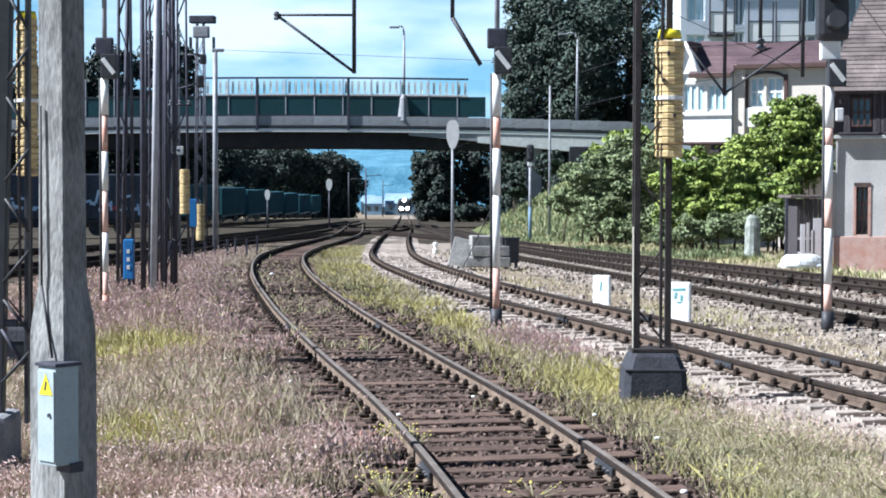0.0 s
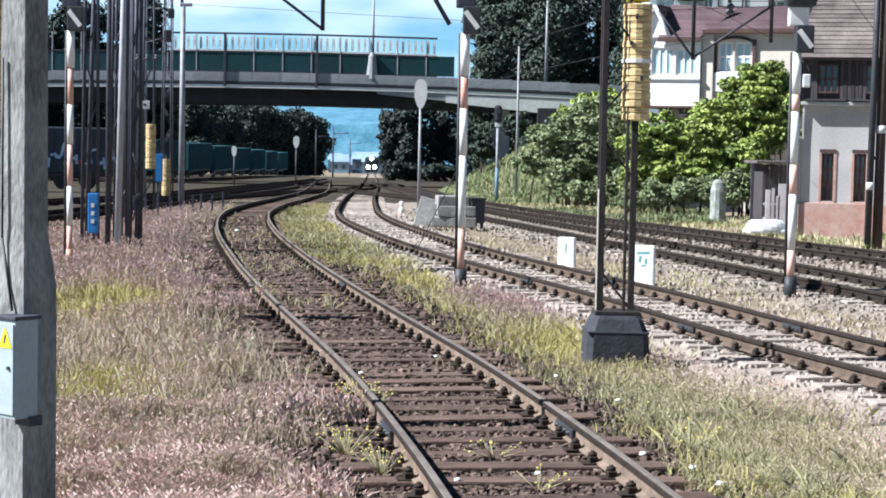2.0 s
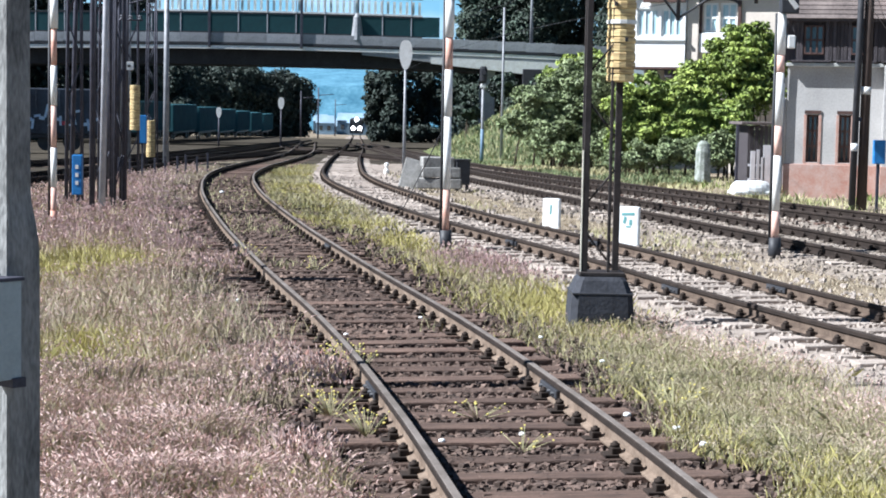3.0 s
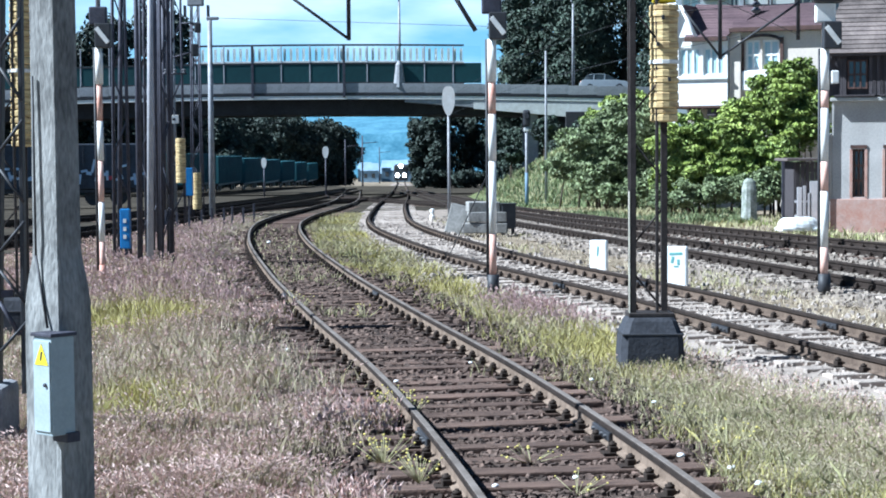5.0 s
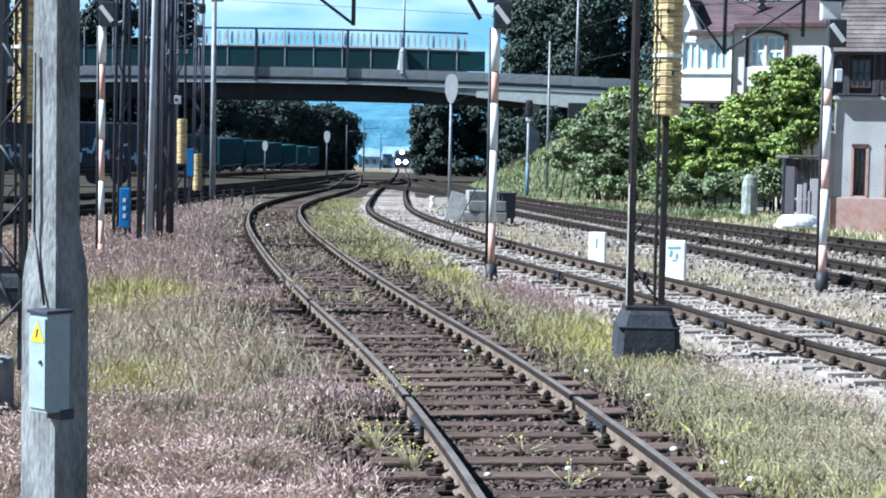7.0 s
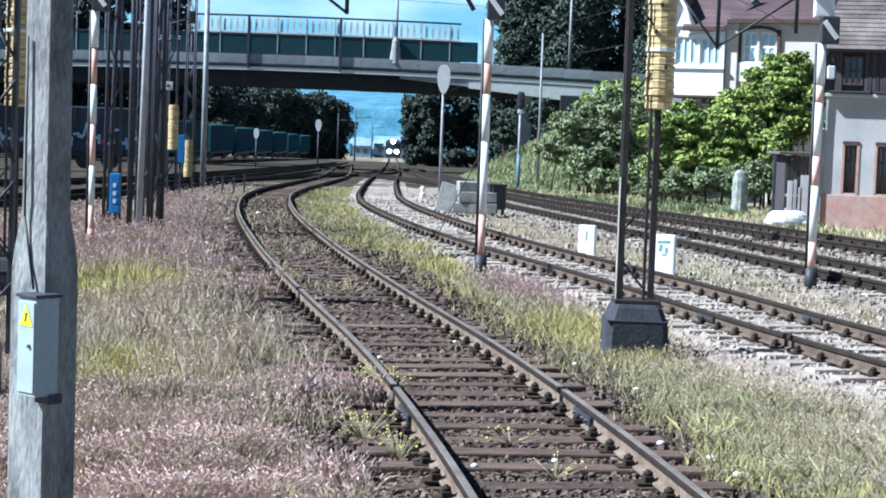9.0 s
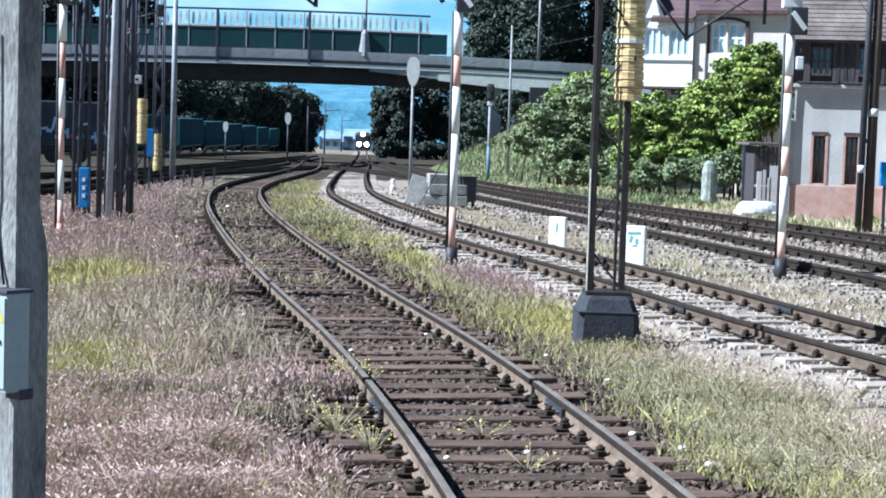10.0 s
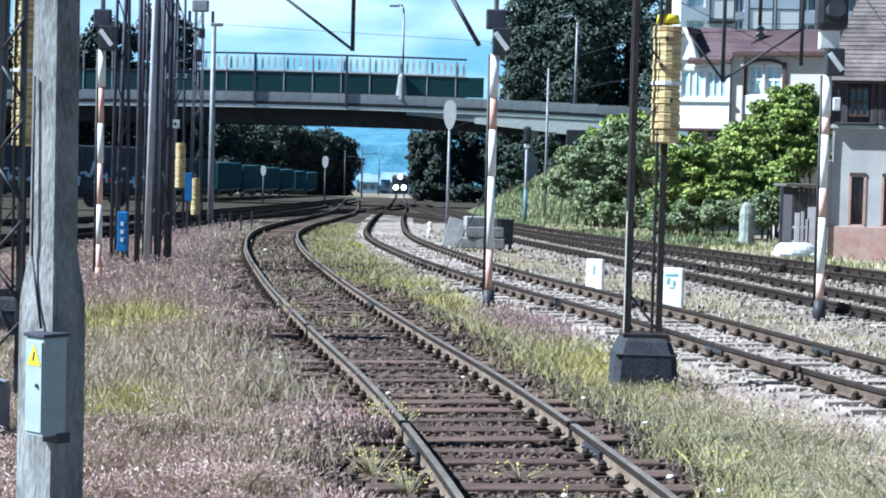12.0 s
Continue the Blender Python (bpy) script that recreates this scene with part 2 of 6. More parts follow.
# ---------------------------------------------------------------- tracks
GAUGE = 0.75
RAIL_FOOT = [(-0.065, 0.0), (0.065, 0.0), (0.065, 0.012), (0.012, 0.03), (0.012, 0.116), (-0.012, 0.116), (-0.012, 0.03), (-0.065, 0.012)]
RAIL_HEAD = [(-0.014, 0.108), (0.014, 0.108), (0.036, 0.122), (0.036, 0.158), (0.030, 0.164), (-0.030, 0.164), (-0.036, 0.158), (-0.036, 0.122)]
RAIL_TOP = [(-0.027, 0.1642), (0.027, 0.1642), (0.024, 0.168), (-0.024, 0.168)]
TRACKS = {
    "a": [(4.2, -20), (2.8, -5), (2.3, 0), (1.8, 4.5), (1.3, 9), (0.8, 13.4), (0.07, 18.5), (-1.15, 25.5), (-2.6, 34.5), (-4.3, 47), (-5.45, 60), (-5.8, 72), (-5.75, 84), (-5.9, 110), (-7.5, 150), (-9.3, 190)],
    "b": [(12.0, -5), (8.4, 8), (5.1, 20.5), (3.55, 28), (1.45, 37), (-0.05, 45.5), (-1.15, 54.5), (-1.8, 64), (-2.15, 75), (-2.6, 95), (-3.1, 130), (-4.2, 190), (-7.0, 320), (-9.2, 425)],
    "c": [(15.0, -2), (12.5, 9), (10.8, 17.5), (9.5, 23.7), (8.4, 29), (7.2, 35.5), (6.2, 41), (5.1, 47), (3.2, 61), (1.8, 77), (0.9, 98), (-0.6, 130), (-4.1, 185)],
    "d": [(19, 2), (13.8, 25), (12.2, 32.5), (10.7, 39.2), (8.85, 46), (6.6, 57), (4.9, 68), (3.2, 83.7), (1.5, 110), (-0.8, 150), (-3.6, 200)],
    "e": [(-17, 28), (-13, 41), (-11.6, 50), (-10.7, 60), (-10.0, 80), (-9.5, 110), (-9.3, 140), (-9.5, 200)],
    "g": [(-10.0, 84), (-8.2, 100), (-5.6, 118), (-3.6, 140), (-4.2, 188)],
    "h": [(3.4, 82), (-0.2, 100), (-4.8, 122), (-8.6, 146), (-9.5, 190)],
    "f": [(-27, 38), (-19, 56), (-15.6, 66), (-13.2, 82), (-12.3, 112), (-11.5, 167), (-11.5, 230)],
}

build_ground()


def railway_track(key, sleeper_mat, bed_mat, near, far, label, top_mat=None, side_mat=None):
    pts = TRACKS[key]
    tr = tagged(new("railway_track"), label, "railway track", "tracks of the yard")
    path = smooth_path(pts, 0.5)
    bed = []
    for x, y, h in smooth_path(pts, 1.0):
        bed.append((x, y, h))
    verts, faces = [], []
    rng = random.Random(key)
    across = [-2.1, -1.75, -1.3, -0.75, 0, 0.75, 1.3, 1.75, 2.1]
    for x, y, h in bed:
        nx, ny = math.sin(h), -math.cos(h)
        for u in across:
            edge = abs(u) > 2
            uu = u + (rng.uniform(-0.25, 0.25) if abs(u) > 1.5 else 0)
            verts.append((x + nx * uu, y + ny * uu, ground_z(y) + (-0.03 if key == "a" else 0.03 if key in "bcd" else 0.0) + (-0.16 if edge else -0.075 - 0.02 * (abs(u) > 1.5)) + rng.uniform(-0.02, 0.012)))
    w = len(across)
    for j in range(len(bed) - 1):
        for i in range(w - 1):
            a = j * w + i
            faces.append((a, a + 1, a + w + 1, a + w))
    tagged(raw("ballast_bed", verts, faces, bed_mat, tr), "crushed stone ballast")
    for side in (-GAUGE, GAUGE):
        r = raw("rail", *sweep(path, RAIL_FOOT, side, 0.002), side_mat or M_RAIL, tr)
        # head sides are near black: dark rust plus their shade put into the colour
        raw("rail_head", *sweep(path, RAIL_HEAD, side, 0.002), M_RAIL, r)
        raw("running_surface", *sweep(path, RAIL_TOP, side, 0.002), top_mat or M_DARKTOP, r)
    # sleepers
    me = clip = None
    fv, ff = [], []
    for i, (x, y, h) in enumerate(smooth_path(pts, 0.6)):
        if not near <= y <= far:
            continue
        if me is None:
            bm = B((0, 0, 0), (2.55, 0.25, 0.14), 0.015)
            ob = part("sleeper", bm, sleeper_mat, tr)
            me = ob.data
        else:
            ob = new("sleeper", me)
            ob.parent = tr
        ob.matrix_basis = pose(x, y, ground_z(y) - 0.070 + rng.uniform(-0.026, 0.0), rng.uniform(-2, 2), rng.uniform(-0.6, 0.6), math.degrees(h) - 90 + rng.uniform(-2.4, 2.4))
        nx, ny = math.sin(h), -math.cos(h)
        if y < 45:
            for side in (-GAUGE, GAUGE):
                if clip is None:
                    bm = bmesh.new()
                    box(bm, (0, 0, 0.004), (0.34, 0.15, 0.020), 0.004)
                    for o in (-0.082, 0.082):
                        box(bm, (o, 0, 0.035), (0.07, 0.10, 0.05), 0.008)
                        rod(bm, (o, 0, 0.05), (o, 0, 0.10), 0.022, 0.018, 6)
                        rod(bm, (o, 0, 0.062), (o, 0, 0.085), 0.036, n=6)
                    fo = part("rail_fastening", bm, M_FASTENING, tr)
                    clip = fo.data
                else:
                    fo = new("rail_fastening", clip)
                    fo.parent = tr
                fo.matrix_basis = pose(x + nx * side, y + ny * side, ground_z(y) - 0.002, 0, 0, math.degrees(h) - 90)
            continue
        for side in (-GAUGE, GAUGE):
            for o in (-0.085, 0.085):
                cx, cy, cz = x + nx * (side + o), y + ny * (side + o), ground_z(y) + 0.004
                b = len(fv)
                for dz, k in ((0, 1.25), (0.095, 0.7)):
                    for sx, sy in ((-1, -1), (1, -1), (1, 1), (-1, 1)):
                        du, dv = sx * 0.028 * k, sy * 0.05 * k
                        fv.append((cx + nx * du - ny * dv, cy + ny * du + nx * dv, cz + dz))
                ff += [(b, b + 1, b + 5, b + 4), (b + 1, b + 2, b + 6, b + 5), (b + 2, b + 3, b + 7, b + 6), (b + 3, b, b + 4, b + 7), (b + 4, b + 5, b + 6, b + 7)]
    tagged(raw("far_fastening", fv, ff, M_FASTENING, tr), kind="stuff")
    return tr


def plan_at(key, y):
    """The plan place and heading of a track at a given y."""
    return min(smooth_path(TRACKS[key], 0.1), key=lambda q: abs(q[1] - y))


def fishplates(tr, key, ys):
    for y in ys:
        x, yy, h = plan_at(key, y)
        nx, ny = math.sin(h), -math.cos(h)
        for side in (-GAUGE, GAUGE):
            bm = bmesh.new()
            box(bm, (0, 0, 0.075), (0.10, 0.62, 0.075), 0.01)
            for v in (-0.22, -0.08, 0.08, 0.22):
                rod(bm, (-0.075, v, 0.075), (0.075, v, 0.075), 0.016, n=6)
            p = part("fishplate", bm, M_BLACK, tr, "dark oily rail joint plate")
            p.matrix_basis = pose(x + nx * side, yy + ny * side, ground_z(yy) + 0.002, 0, 0, math.degrees(h) - 90)


track_a = railway_track("a", M_SLEEPER, M_BALLAST, -8, 100, "single rusty track on brown ballast and wooden sleepers", M_RAILTOP, M_DUSTRAIL)
track_b = railway_track("b", M_PALESLEEPER, M_GREYBALLAST, 14, 110, "curved track on pale ballast with grey sleepers", None, M_WEBRUST)
track_c = railway_track("c", M_PALESLEEPER, M_MIDBALLAST, 18, 80, "rusty track on pale ballast beside the platform road")
track_d = railway_track("d", M_SLEEPER, M_MIDBALLAST, 26, 90, "rusty track along the grassy bank")
track_e = railway_track("e", M_SLEEPER, M_BALLAST, 36, 110, "dark rusty track behind the masts")
track_f = railway_track("f", M_SLEEPER, M_BALLAST, 48, 110, "dark rusty siding behind the masts")
track_g = railway_track("g", M_SLEEPER, M_BALLAST, 84, 130, "dark crossover track in the yard throat")
track_h = railway_track("h", M_SLEEPER, M_BALLAST, 82, 130, "dark crossover track in the yard throat")
fishplates(track_a, "a", (14.6, 29.2))
fishplates(track_b, "b", (23.4, 31.0))


# ---------------------------------------------------------------- bridge
def build_bridge():
    Y0, Y1 = 155.0, 167.0
    br = tagged(new("road_bridge"), "long concrete road bridge with green noise barrier over the tracks", "bridge", kind="structure")
    x0, x1 = -110.0, 130.0

    def camber(x):
        return -0.0006 * (x + 12) ** 2 if abs(x + 12) < 60 else -2.16

    def strip(name, za, zb, ya, yb, material, step=2.5, x_from=x0, x_to=x1, lower=None, gap=0.0):
        v, f = [], []
        n = int((x_to - x_from) / step)
        for i in range(n + 1):
            x = x_from + (x_to - x_from) * i / n
            c = camber(x)
            lo = za + c + (lower(x) if lower else 0)
            v += [(x, ya, lo), (x, yb, lo), (x, yb, zb + c), (x, ya, zb + c)]
        for i in range(n):
            a = 4 * i
            for k in range(4):
                f.append((a + k, a + (k + 1) % 4, a + 4 + (k + 1) % 4, a + 4 + k))
        f += [(0, 1, 2, 3), (4 * n + 3, 4 * n + 2, 4 * n + 1, 4 * n)]
        return raw(name, v, f, material, br)

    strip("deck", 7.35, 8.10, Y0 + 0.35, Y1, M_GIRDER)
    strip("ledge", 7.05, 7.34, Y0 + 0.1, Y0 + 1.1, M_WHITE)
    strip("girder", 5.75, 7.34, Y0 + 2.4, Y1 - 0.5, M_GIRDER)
    strip("haunch", 6.80, 7.046, Y0 + 0.16, Y0 + 0.9, M_BRIDGE, x_from=-3, x_to=40, lower=lambda x: -0.070 * min(18, x + 3))
    strip("haunch_edge", 6.68, 6.796, Y0 + 0.10, Y0 + 0.9, M_WHITE, x_from=3, x_to=15, lower=lambda x: -0.070 * (x + 3))
    # parapet panels
    me = None
    k = 0
    x = -60.0
    while x < 60:
        if me is None:
            ob = part("parapet_panel", B((0, 0, 0), (2.485, 0.22, 0.80), 0.01), M_BRIDGE, br)
            me = ob.data
        else:
            ob = new("parapet_panel", me)
            ob.parent = br
        ob.location = (x, Y0 + 0.2, 8.02 + camber(x))
        x += 2.5
    # noise barrier: green panels with clear panes above
    green = pane = post = None
    x = -60.0
    while x < 3.0:
        c = camber(x)
        if green is None:
            green = part("barrier_panel", B((0, 0, 0), (2.42, 0.12, 1.75), 0.02), M_GREEN, br, "dark green noise barrier panel")
            post = part("barrier_post", B((0, 0, 0), (0.09, 0.18, 3.5), 0.015), M_LIGHTPOLE, br)
            g, p = green, post
        else:
            g, p = new("barrier_panel", green.data), new("barrier_post", post.data)
            g.parent = p.parent = br
        g.location = (x, Y0 + 0.75, 9.38 + c)
        p.location = (x - 1.25, Y0 + 0.75, 10.0 + c)
        if x > -21:
            if pane is None:
                pane = part("clear_pane", B((0, 0, 0), (2.36, 0.03, 1.4)), M_GLASS, br, "clear noise barrier pane")
                q = pane
            else:
                q = new("clear_pane", pane.data)
                q.parent = br
            q.location = (x, Y0 + 0.75, 11.02 + c)
            q.visible_shadow = False
        x += 2.5
    strip("top_rail", 11.70, 11.86, Y0 + 0.70, Y0 + 0.80, M_STEEL, x_from=-21, x_to=2.2)
    strip("middle_rail", 10.26, 10.40, Y0 + 0.68, Y0 + 0.82, M_WHITE, x_from=-21, x_to=2.2)
    strip("panel_rail", 10.12, 10.25, Y0 + 0.66, Y0 + 0.84, M_BLACK, x_from=-60, x_to=2.2)
    # solid black strip stands in for the dark gap line below the parapet
    strip("dark_gap_strip", 7.42, 7.60, Y0 + 0.06, Y0 + 0.3, M_BLACK)
    strip("panel_foot", 8.44, 8.56, Y0 + 0.66, Y0 + 0.84, M_BLACK, x_from=-60, x_to=2.2)
    x = -20.6
    while x < 2:
        part("baluster", B((x, Y0 + 0.92, 10.98 + camber(x)), (0.22, 0.06, 1.05)), M_WHITE, br)
        x += 0.55
    # tall posts of the safety screen over the wires
    for x in (-16.2, -8.24):
        part("screen_post", B((x, Y0 + 0.02, 9.5 + camber(x)), (0.22, 0.18, 4.6), 0.02), M_STEEL, br)
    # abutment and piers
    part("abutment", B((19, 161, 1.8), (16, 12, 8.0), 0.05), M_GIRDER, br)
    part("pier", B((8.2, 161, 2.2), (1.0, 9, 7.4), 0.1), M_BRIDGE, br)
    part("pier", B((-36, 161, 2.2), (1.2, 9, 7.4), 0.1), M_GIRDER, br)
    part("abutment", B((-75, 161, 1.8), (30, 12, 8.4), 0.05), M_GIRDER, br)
    return br


M_GLASS = mat("clear_glass", (0.93, 0.97, 0.98), (0.90, 0.95, 0.96), 1, 0.02, spec=0.3)
M_GLASS.node_tree.nodes["Principled BSDF"].inputs["Transmission Weight"].default_value = 1.0
M_GLASS.node_tree.nodes["Principled BSDF"].inputs["IOR"].default_value = 1.05
build_bridge()


# ---------------------------------------------------------------- signals and masts
def banded_signal(x, y, top, bands, label, r=0.067, head=True, lift=0.0, bracket=None, foot=None):
    s = thing("railway_signal", x, y, label=label, category="signal", group="banded signal masts")
    part("base", R((0, 0, -0.1), (0, 0, 0.30), r * (1.0 if foot else 1.65), r * (0.95 if foot else 1.5), 14), foot or M_BLACK, s)
    for z0, z1, m, k in bands:
        part("mast_section", R((0, 0, z0), (0, 0, z1), r * k, r * k, 16), m, s)
    part("conduit", R((-r * 1.35, 0.02, 0.2), (-r * 1.35, 0.02, top), 0.024, n=8), M_BLACK, s)
    if head:
        bm = B((0.10, -0.05, top + 0.22), (0.30, 0.22, 0.46), 0.02)
        c = part("call_on_box", bm, M_BLACK, s)
        part("white_slash", B((0.10, -0.17, top + 0.22), (0.085, 0.02, 0.36), 0.005, Euler((0, radians(-38), 0)).to_matrix()), M_WHITE, c)
        part("upper_tube", R((0, 0, top), (0, 0, top + lift + 2.0), r * 0.7, n=10), M_GREYSTEEL, s)
        part("bracket", B((0, 0, top + 0.60), (0.34, 0.14, 0.34), 0.03), bracket or M_STEEL, s)
        h = part("signal_head", B((0.02, -0.06, top + lift + 1.55), (0.56, 0.28, 1.6), 0.12), M_BLACK, s)
        for k in range(3):
            bm = R((0.02, -0.2, top + lift + 1.05 + 0.48 * k), (0.02, -0.48, top + lift + 1.09 + 0.48 * k), 0.14, 0.15, 16)
            part("lamp_hood", bm, M_BLACK, h)
    return s


W_, R_ = M_WHITE, M_RED
centre = banded_signal(0.92, 30.5, 4.33, [(0.28, 1.0, R_, .9), (1.0, 2.25, W_, .95), (2.25, 3.05, W_, 1.0), (3.05, 3.6, R_, .95), (3.6, 4.33, W_, 1.15)],
              "tall red and white banded signal with a black foot", lift=0.75)
part("stay_wire", R((-0.02, 0.09, 2.15), (-0.75, 11.5, -0.15), 0.011, n=6), M_BLACK, centre)
beside = banded_signal(6.52, 30.05, 4.1, [(0.28, 0.75, M_FADED, 1), (0.75, 1.7, W_, 1), (1.7, 2.2, M_FADED, 1), (2.2, 3.1, W_, 1), (3.1, 3.4, M_FADED, 1), (3.4, 4.1, W_, 1.1)],
              "red and white banded signal with dark conduit in pale grass", bracket=M_WHITE)
part("cable_box", B((0.16, -0.02, 3.62), (0.13, 0.12, 0.22), 0.02), M_WHITE, beside, "small white cable box")
banded_signal(-6.46, 34.0, 4.45, [(0.0, 0.75, R_, .8), (0.75, 1.5, W_, .85), (1.5, 2.3, M_FADED, .8), (2.3, 3.05, W_, .9), (3.05, 3.75, R_, .82), (3.75, 4.45, W_, 1.1)],
              "slim red and white banded signal standing in pink grass", lift=0.75, foot=M_RED)


def sleeve(parent, x, y, z0, z1, r, material):
    """A ribbed insulating sleeve round a mast leg."""
    rng = random.Random(int(z0 * 1000 + r * 7000))
    prof, q = [], z0
    while q < z1 - 0.03:
        h = min(rng.uniform(0.05, 0.11), z1 - q)
        k, dip = rng.uniform(0.95, 1.05), rng.choice((0.86, 0.93, 0.96))
        prof += [(r * dip, q), (r * k, q + h * 0.14), (r * k * 0.99, q + h * 0.82), (r * dip, q + h * 0.97)]
        q += h
    bm = lathe(prof, x, y)
    return part("ribbed_sleeve", bm, material, parent, "dirty yellow ribbed insulating sleeve")


def lattice_mast(x, y, rz, height, label, sleeves=True, high=0.0):
    m = thing("catenary_mast", x, y, rz=rz, label=label, category="catenary mast", group="masts of the overhead line")
    bm = bmesh.new()
    rings = []
    for z, h in ((-0.15, 0.365), (0.10, 0.362), (0.33, 0.345), (0.345, 0.335), (0.47, 0.285), (0.51, 0.25)):
        c = h * 0.20
        rings.append([bm.verts.new((a, b, z)) for a, b in ((h - c, -h), (h, -h + c), (h, h - c), (h - c, h), (-h + c, h), (-h, h - c), (-h, -h + c), (-h + c, -h))])
    for a, b in zip(rings[:-1], rings[1:]):
        for k in range(8):
            bm.faces.new((a[k], a[(k + 1) % 8], b[(k + 1) % 8], b[k]))
    bm.faces.new(rings[-1])
    # the whole block is near black with a blue cast
    part("foundation", bm, M_BLUEBLACK, m, "dark bevelled concrete foundation block")
    part("foundation_band", B((0, 0, 0.325), (0.702, 0.702, 0.022), 0.006), M_BLACK, m)
    part("base_plate", B((0, 0, 0.535), (0.52, 0.42, 0.05), 0.01), M_MASTSTEEL, m)
    for sx, w in ((-0.17, 0.07), (0.13, 0.07)):
        for sy in (-0.10, 0.10):
            if sx > 0:
                part("leg", B((sx + (0.05 if sy > 0 else -0.055), sy, 0.56 + height / 2), (0.075 if sy > 0 else 0.035, 0.05, height), 0.006), M_MASTSTEEL, m)
            else:
                part("leg", B((sx - 0.03, sy, 0.56 + height / 2), (0.07, 0.05, height), 0.006), M_MASTSTEEL, m)
    z = 0.62
    k = 0
    while z < height:
        a, b = (-0.17, 0.12) if k % 2 else (0.12, -0.17)
        part("lacing_bar", R((a, -0.10, z), (b, -0.10, z + 0.36), 0.012, n=6), M_MASTSTEEL, m)
        z += 0.75
        k += 1
    # thin cream strip paints the sunlit left edge of the lower leg
    part("lit_edge_strip", B((-0.242, -0.10, 1.25), (0.012, 0.055, 1.4)), M_LITCREAM, m)
    if sleeves:
        sleeve(m, 0.17, 0, 2.74 - 0.5 * high, 3.40 + 0.3 * high, 0.165 - 0.05 * high, M_YELLOW)
        sleeve(m, 0.17, 0, 3.44 + 0.3 * high, 4.10 + 1.3 * high, 0.165 - 0.05 * high, M_YELLOW)
        part("sleeve_collar", lathe([(0.15, 3.395 + 0.3 * high), (0.172, 3.40 + 0.3 * high), (0.172, 3.44 + 0.3 * high), (0.15, 3.445 + 0.3 * high)], 0.17, 0), M_WHITE, m)
        for hx, hz in ((-0.03, 3.92), (0.04, 3.22), (-0.09, 3.62)):
            part("sleeve_hole", B((0.17 + hx, -0.16 + 0.04 * high, hz + 0.3 * high), (0.035, 0.03, 0.05), 0.006), M_BLACK, m)
        part("sleeve_cap", R((0.17, 0, 4.10 + 1.3 * high), (0.17, 0, 4.20 + 1.3 * high), 0.14, 0.12, 12), M_BRIGHTYELLOW, m)
    return m


lattice_mast(2.42, 20.4, 0, 9.0, "dark steel lattice mast with yellow sleeves on concrete block")
lattice_mast(-5.78, 24.0, 6, 9.0, "dark steel lattice mast with tall yellow sleeves", high=0.42)


M_FOOTING = mat("stained_footing_concrete", (0.24, 0.24, 0.25), (0.12, 0.12, 0.13), 3, 0.9, bump=0.6, fine=30)


def steel_post(x, y):
    p = thing("steel_post", x, y, label="tapering dark steel lattice post on a grey footing", category="lattice mast")
    part("footing", B((-0.2, 0, 0.18), (0.58, 0.6, 0.62), 0.06), M_FOOTING, p)
    part("leg", B((0.05, 0, 4.5), (0.13, 0.13, 8.2), 0.01, Euler((0, radians(1.6), 0)).to_matrix()), M_BLACK, p)
    part("leg", B((0.235, 0, 4.5), (0.035, 0.10, 8.2), 0.006, Euler((0, radians(0.5), 0)).to_matrix()), M_BLACK, p)
    for k in range(9):
        z = 0.75 + 0.85 * k
        part("lacing_bar", R((0.0 + 0.02 * k, -0.06, z), (0.24, -0.06, z + 0.26), 0.014, n=6), M_BLACK, p)
        part("lacing_bar", R((0.24, -0.06, z + 0.42), (0.02 + 0.02 * k, -0.06, z + 0.70), 0.014, n=6), M_BLACK, p)
    part("crossbar", B((-0.2, -0.02, 1.25), (0.66, 0.06, 0.06), 0.008), M_STEEL, p)
    part("brace", R((0.0, -0.05, 1.2), (0.18, -0.05, 0.9), 0.02, n=6), M_STEEL, p)


steel_post(-3.72, 15.0)


# ---------------------------------------------------------------- near concrete pole with meter box
M_GREYBOX = mat("grey_box_paint", (0.36, 0.42, 0.44), (0.27, 0.32, 0.335), 4, 0.45, bump=0.1)
M_POLE = mat("rough_pole_concrete", (0.32, 0.32, 0.31), (0.085, 0.085, 0.084), 3.4, 0.95, bump=0.6, fine=30, stretch=(1.5, 1.5, 0.5))


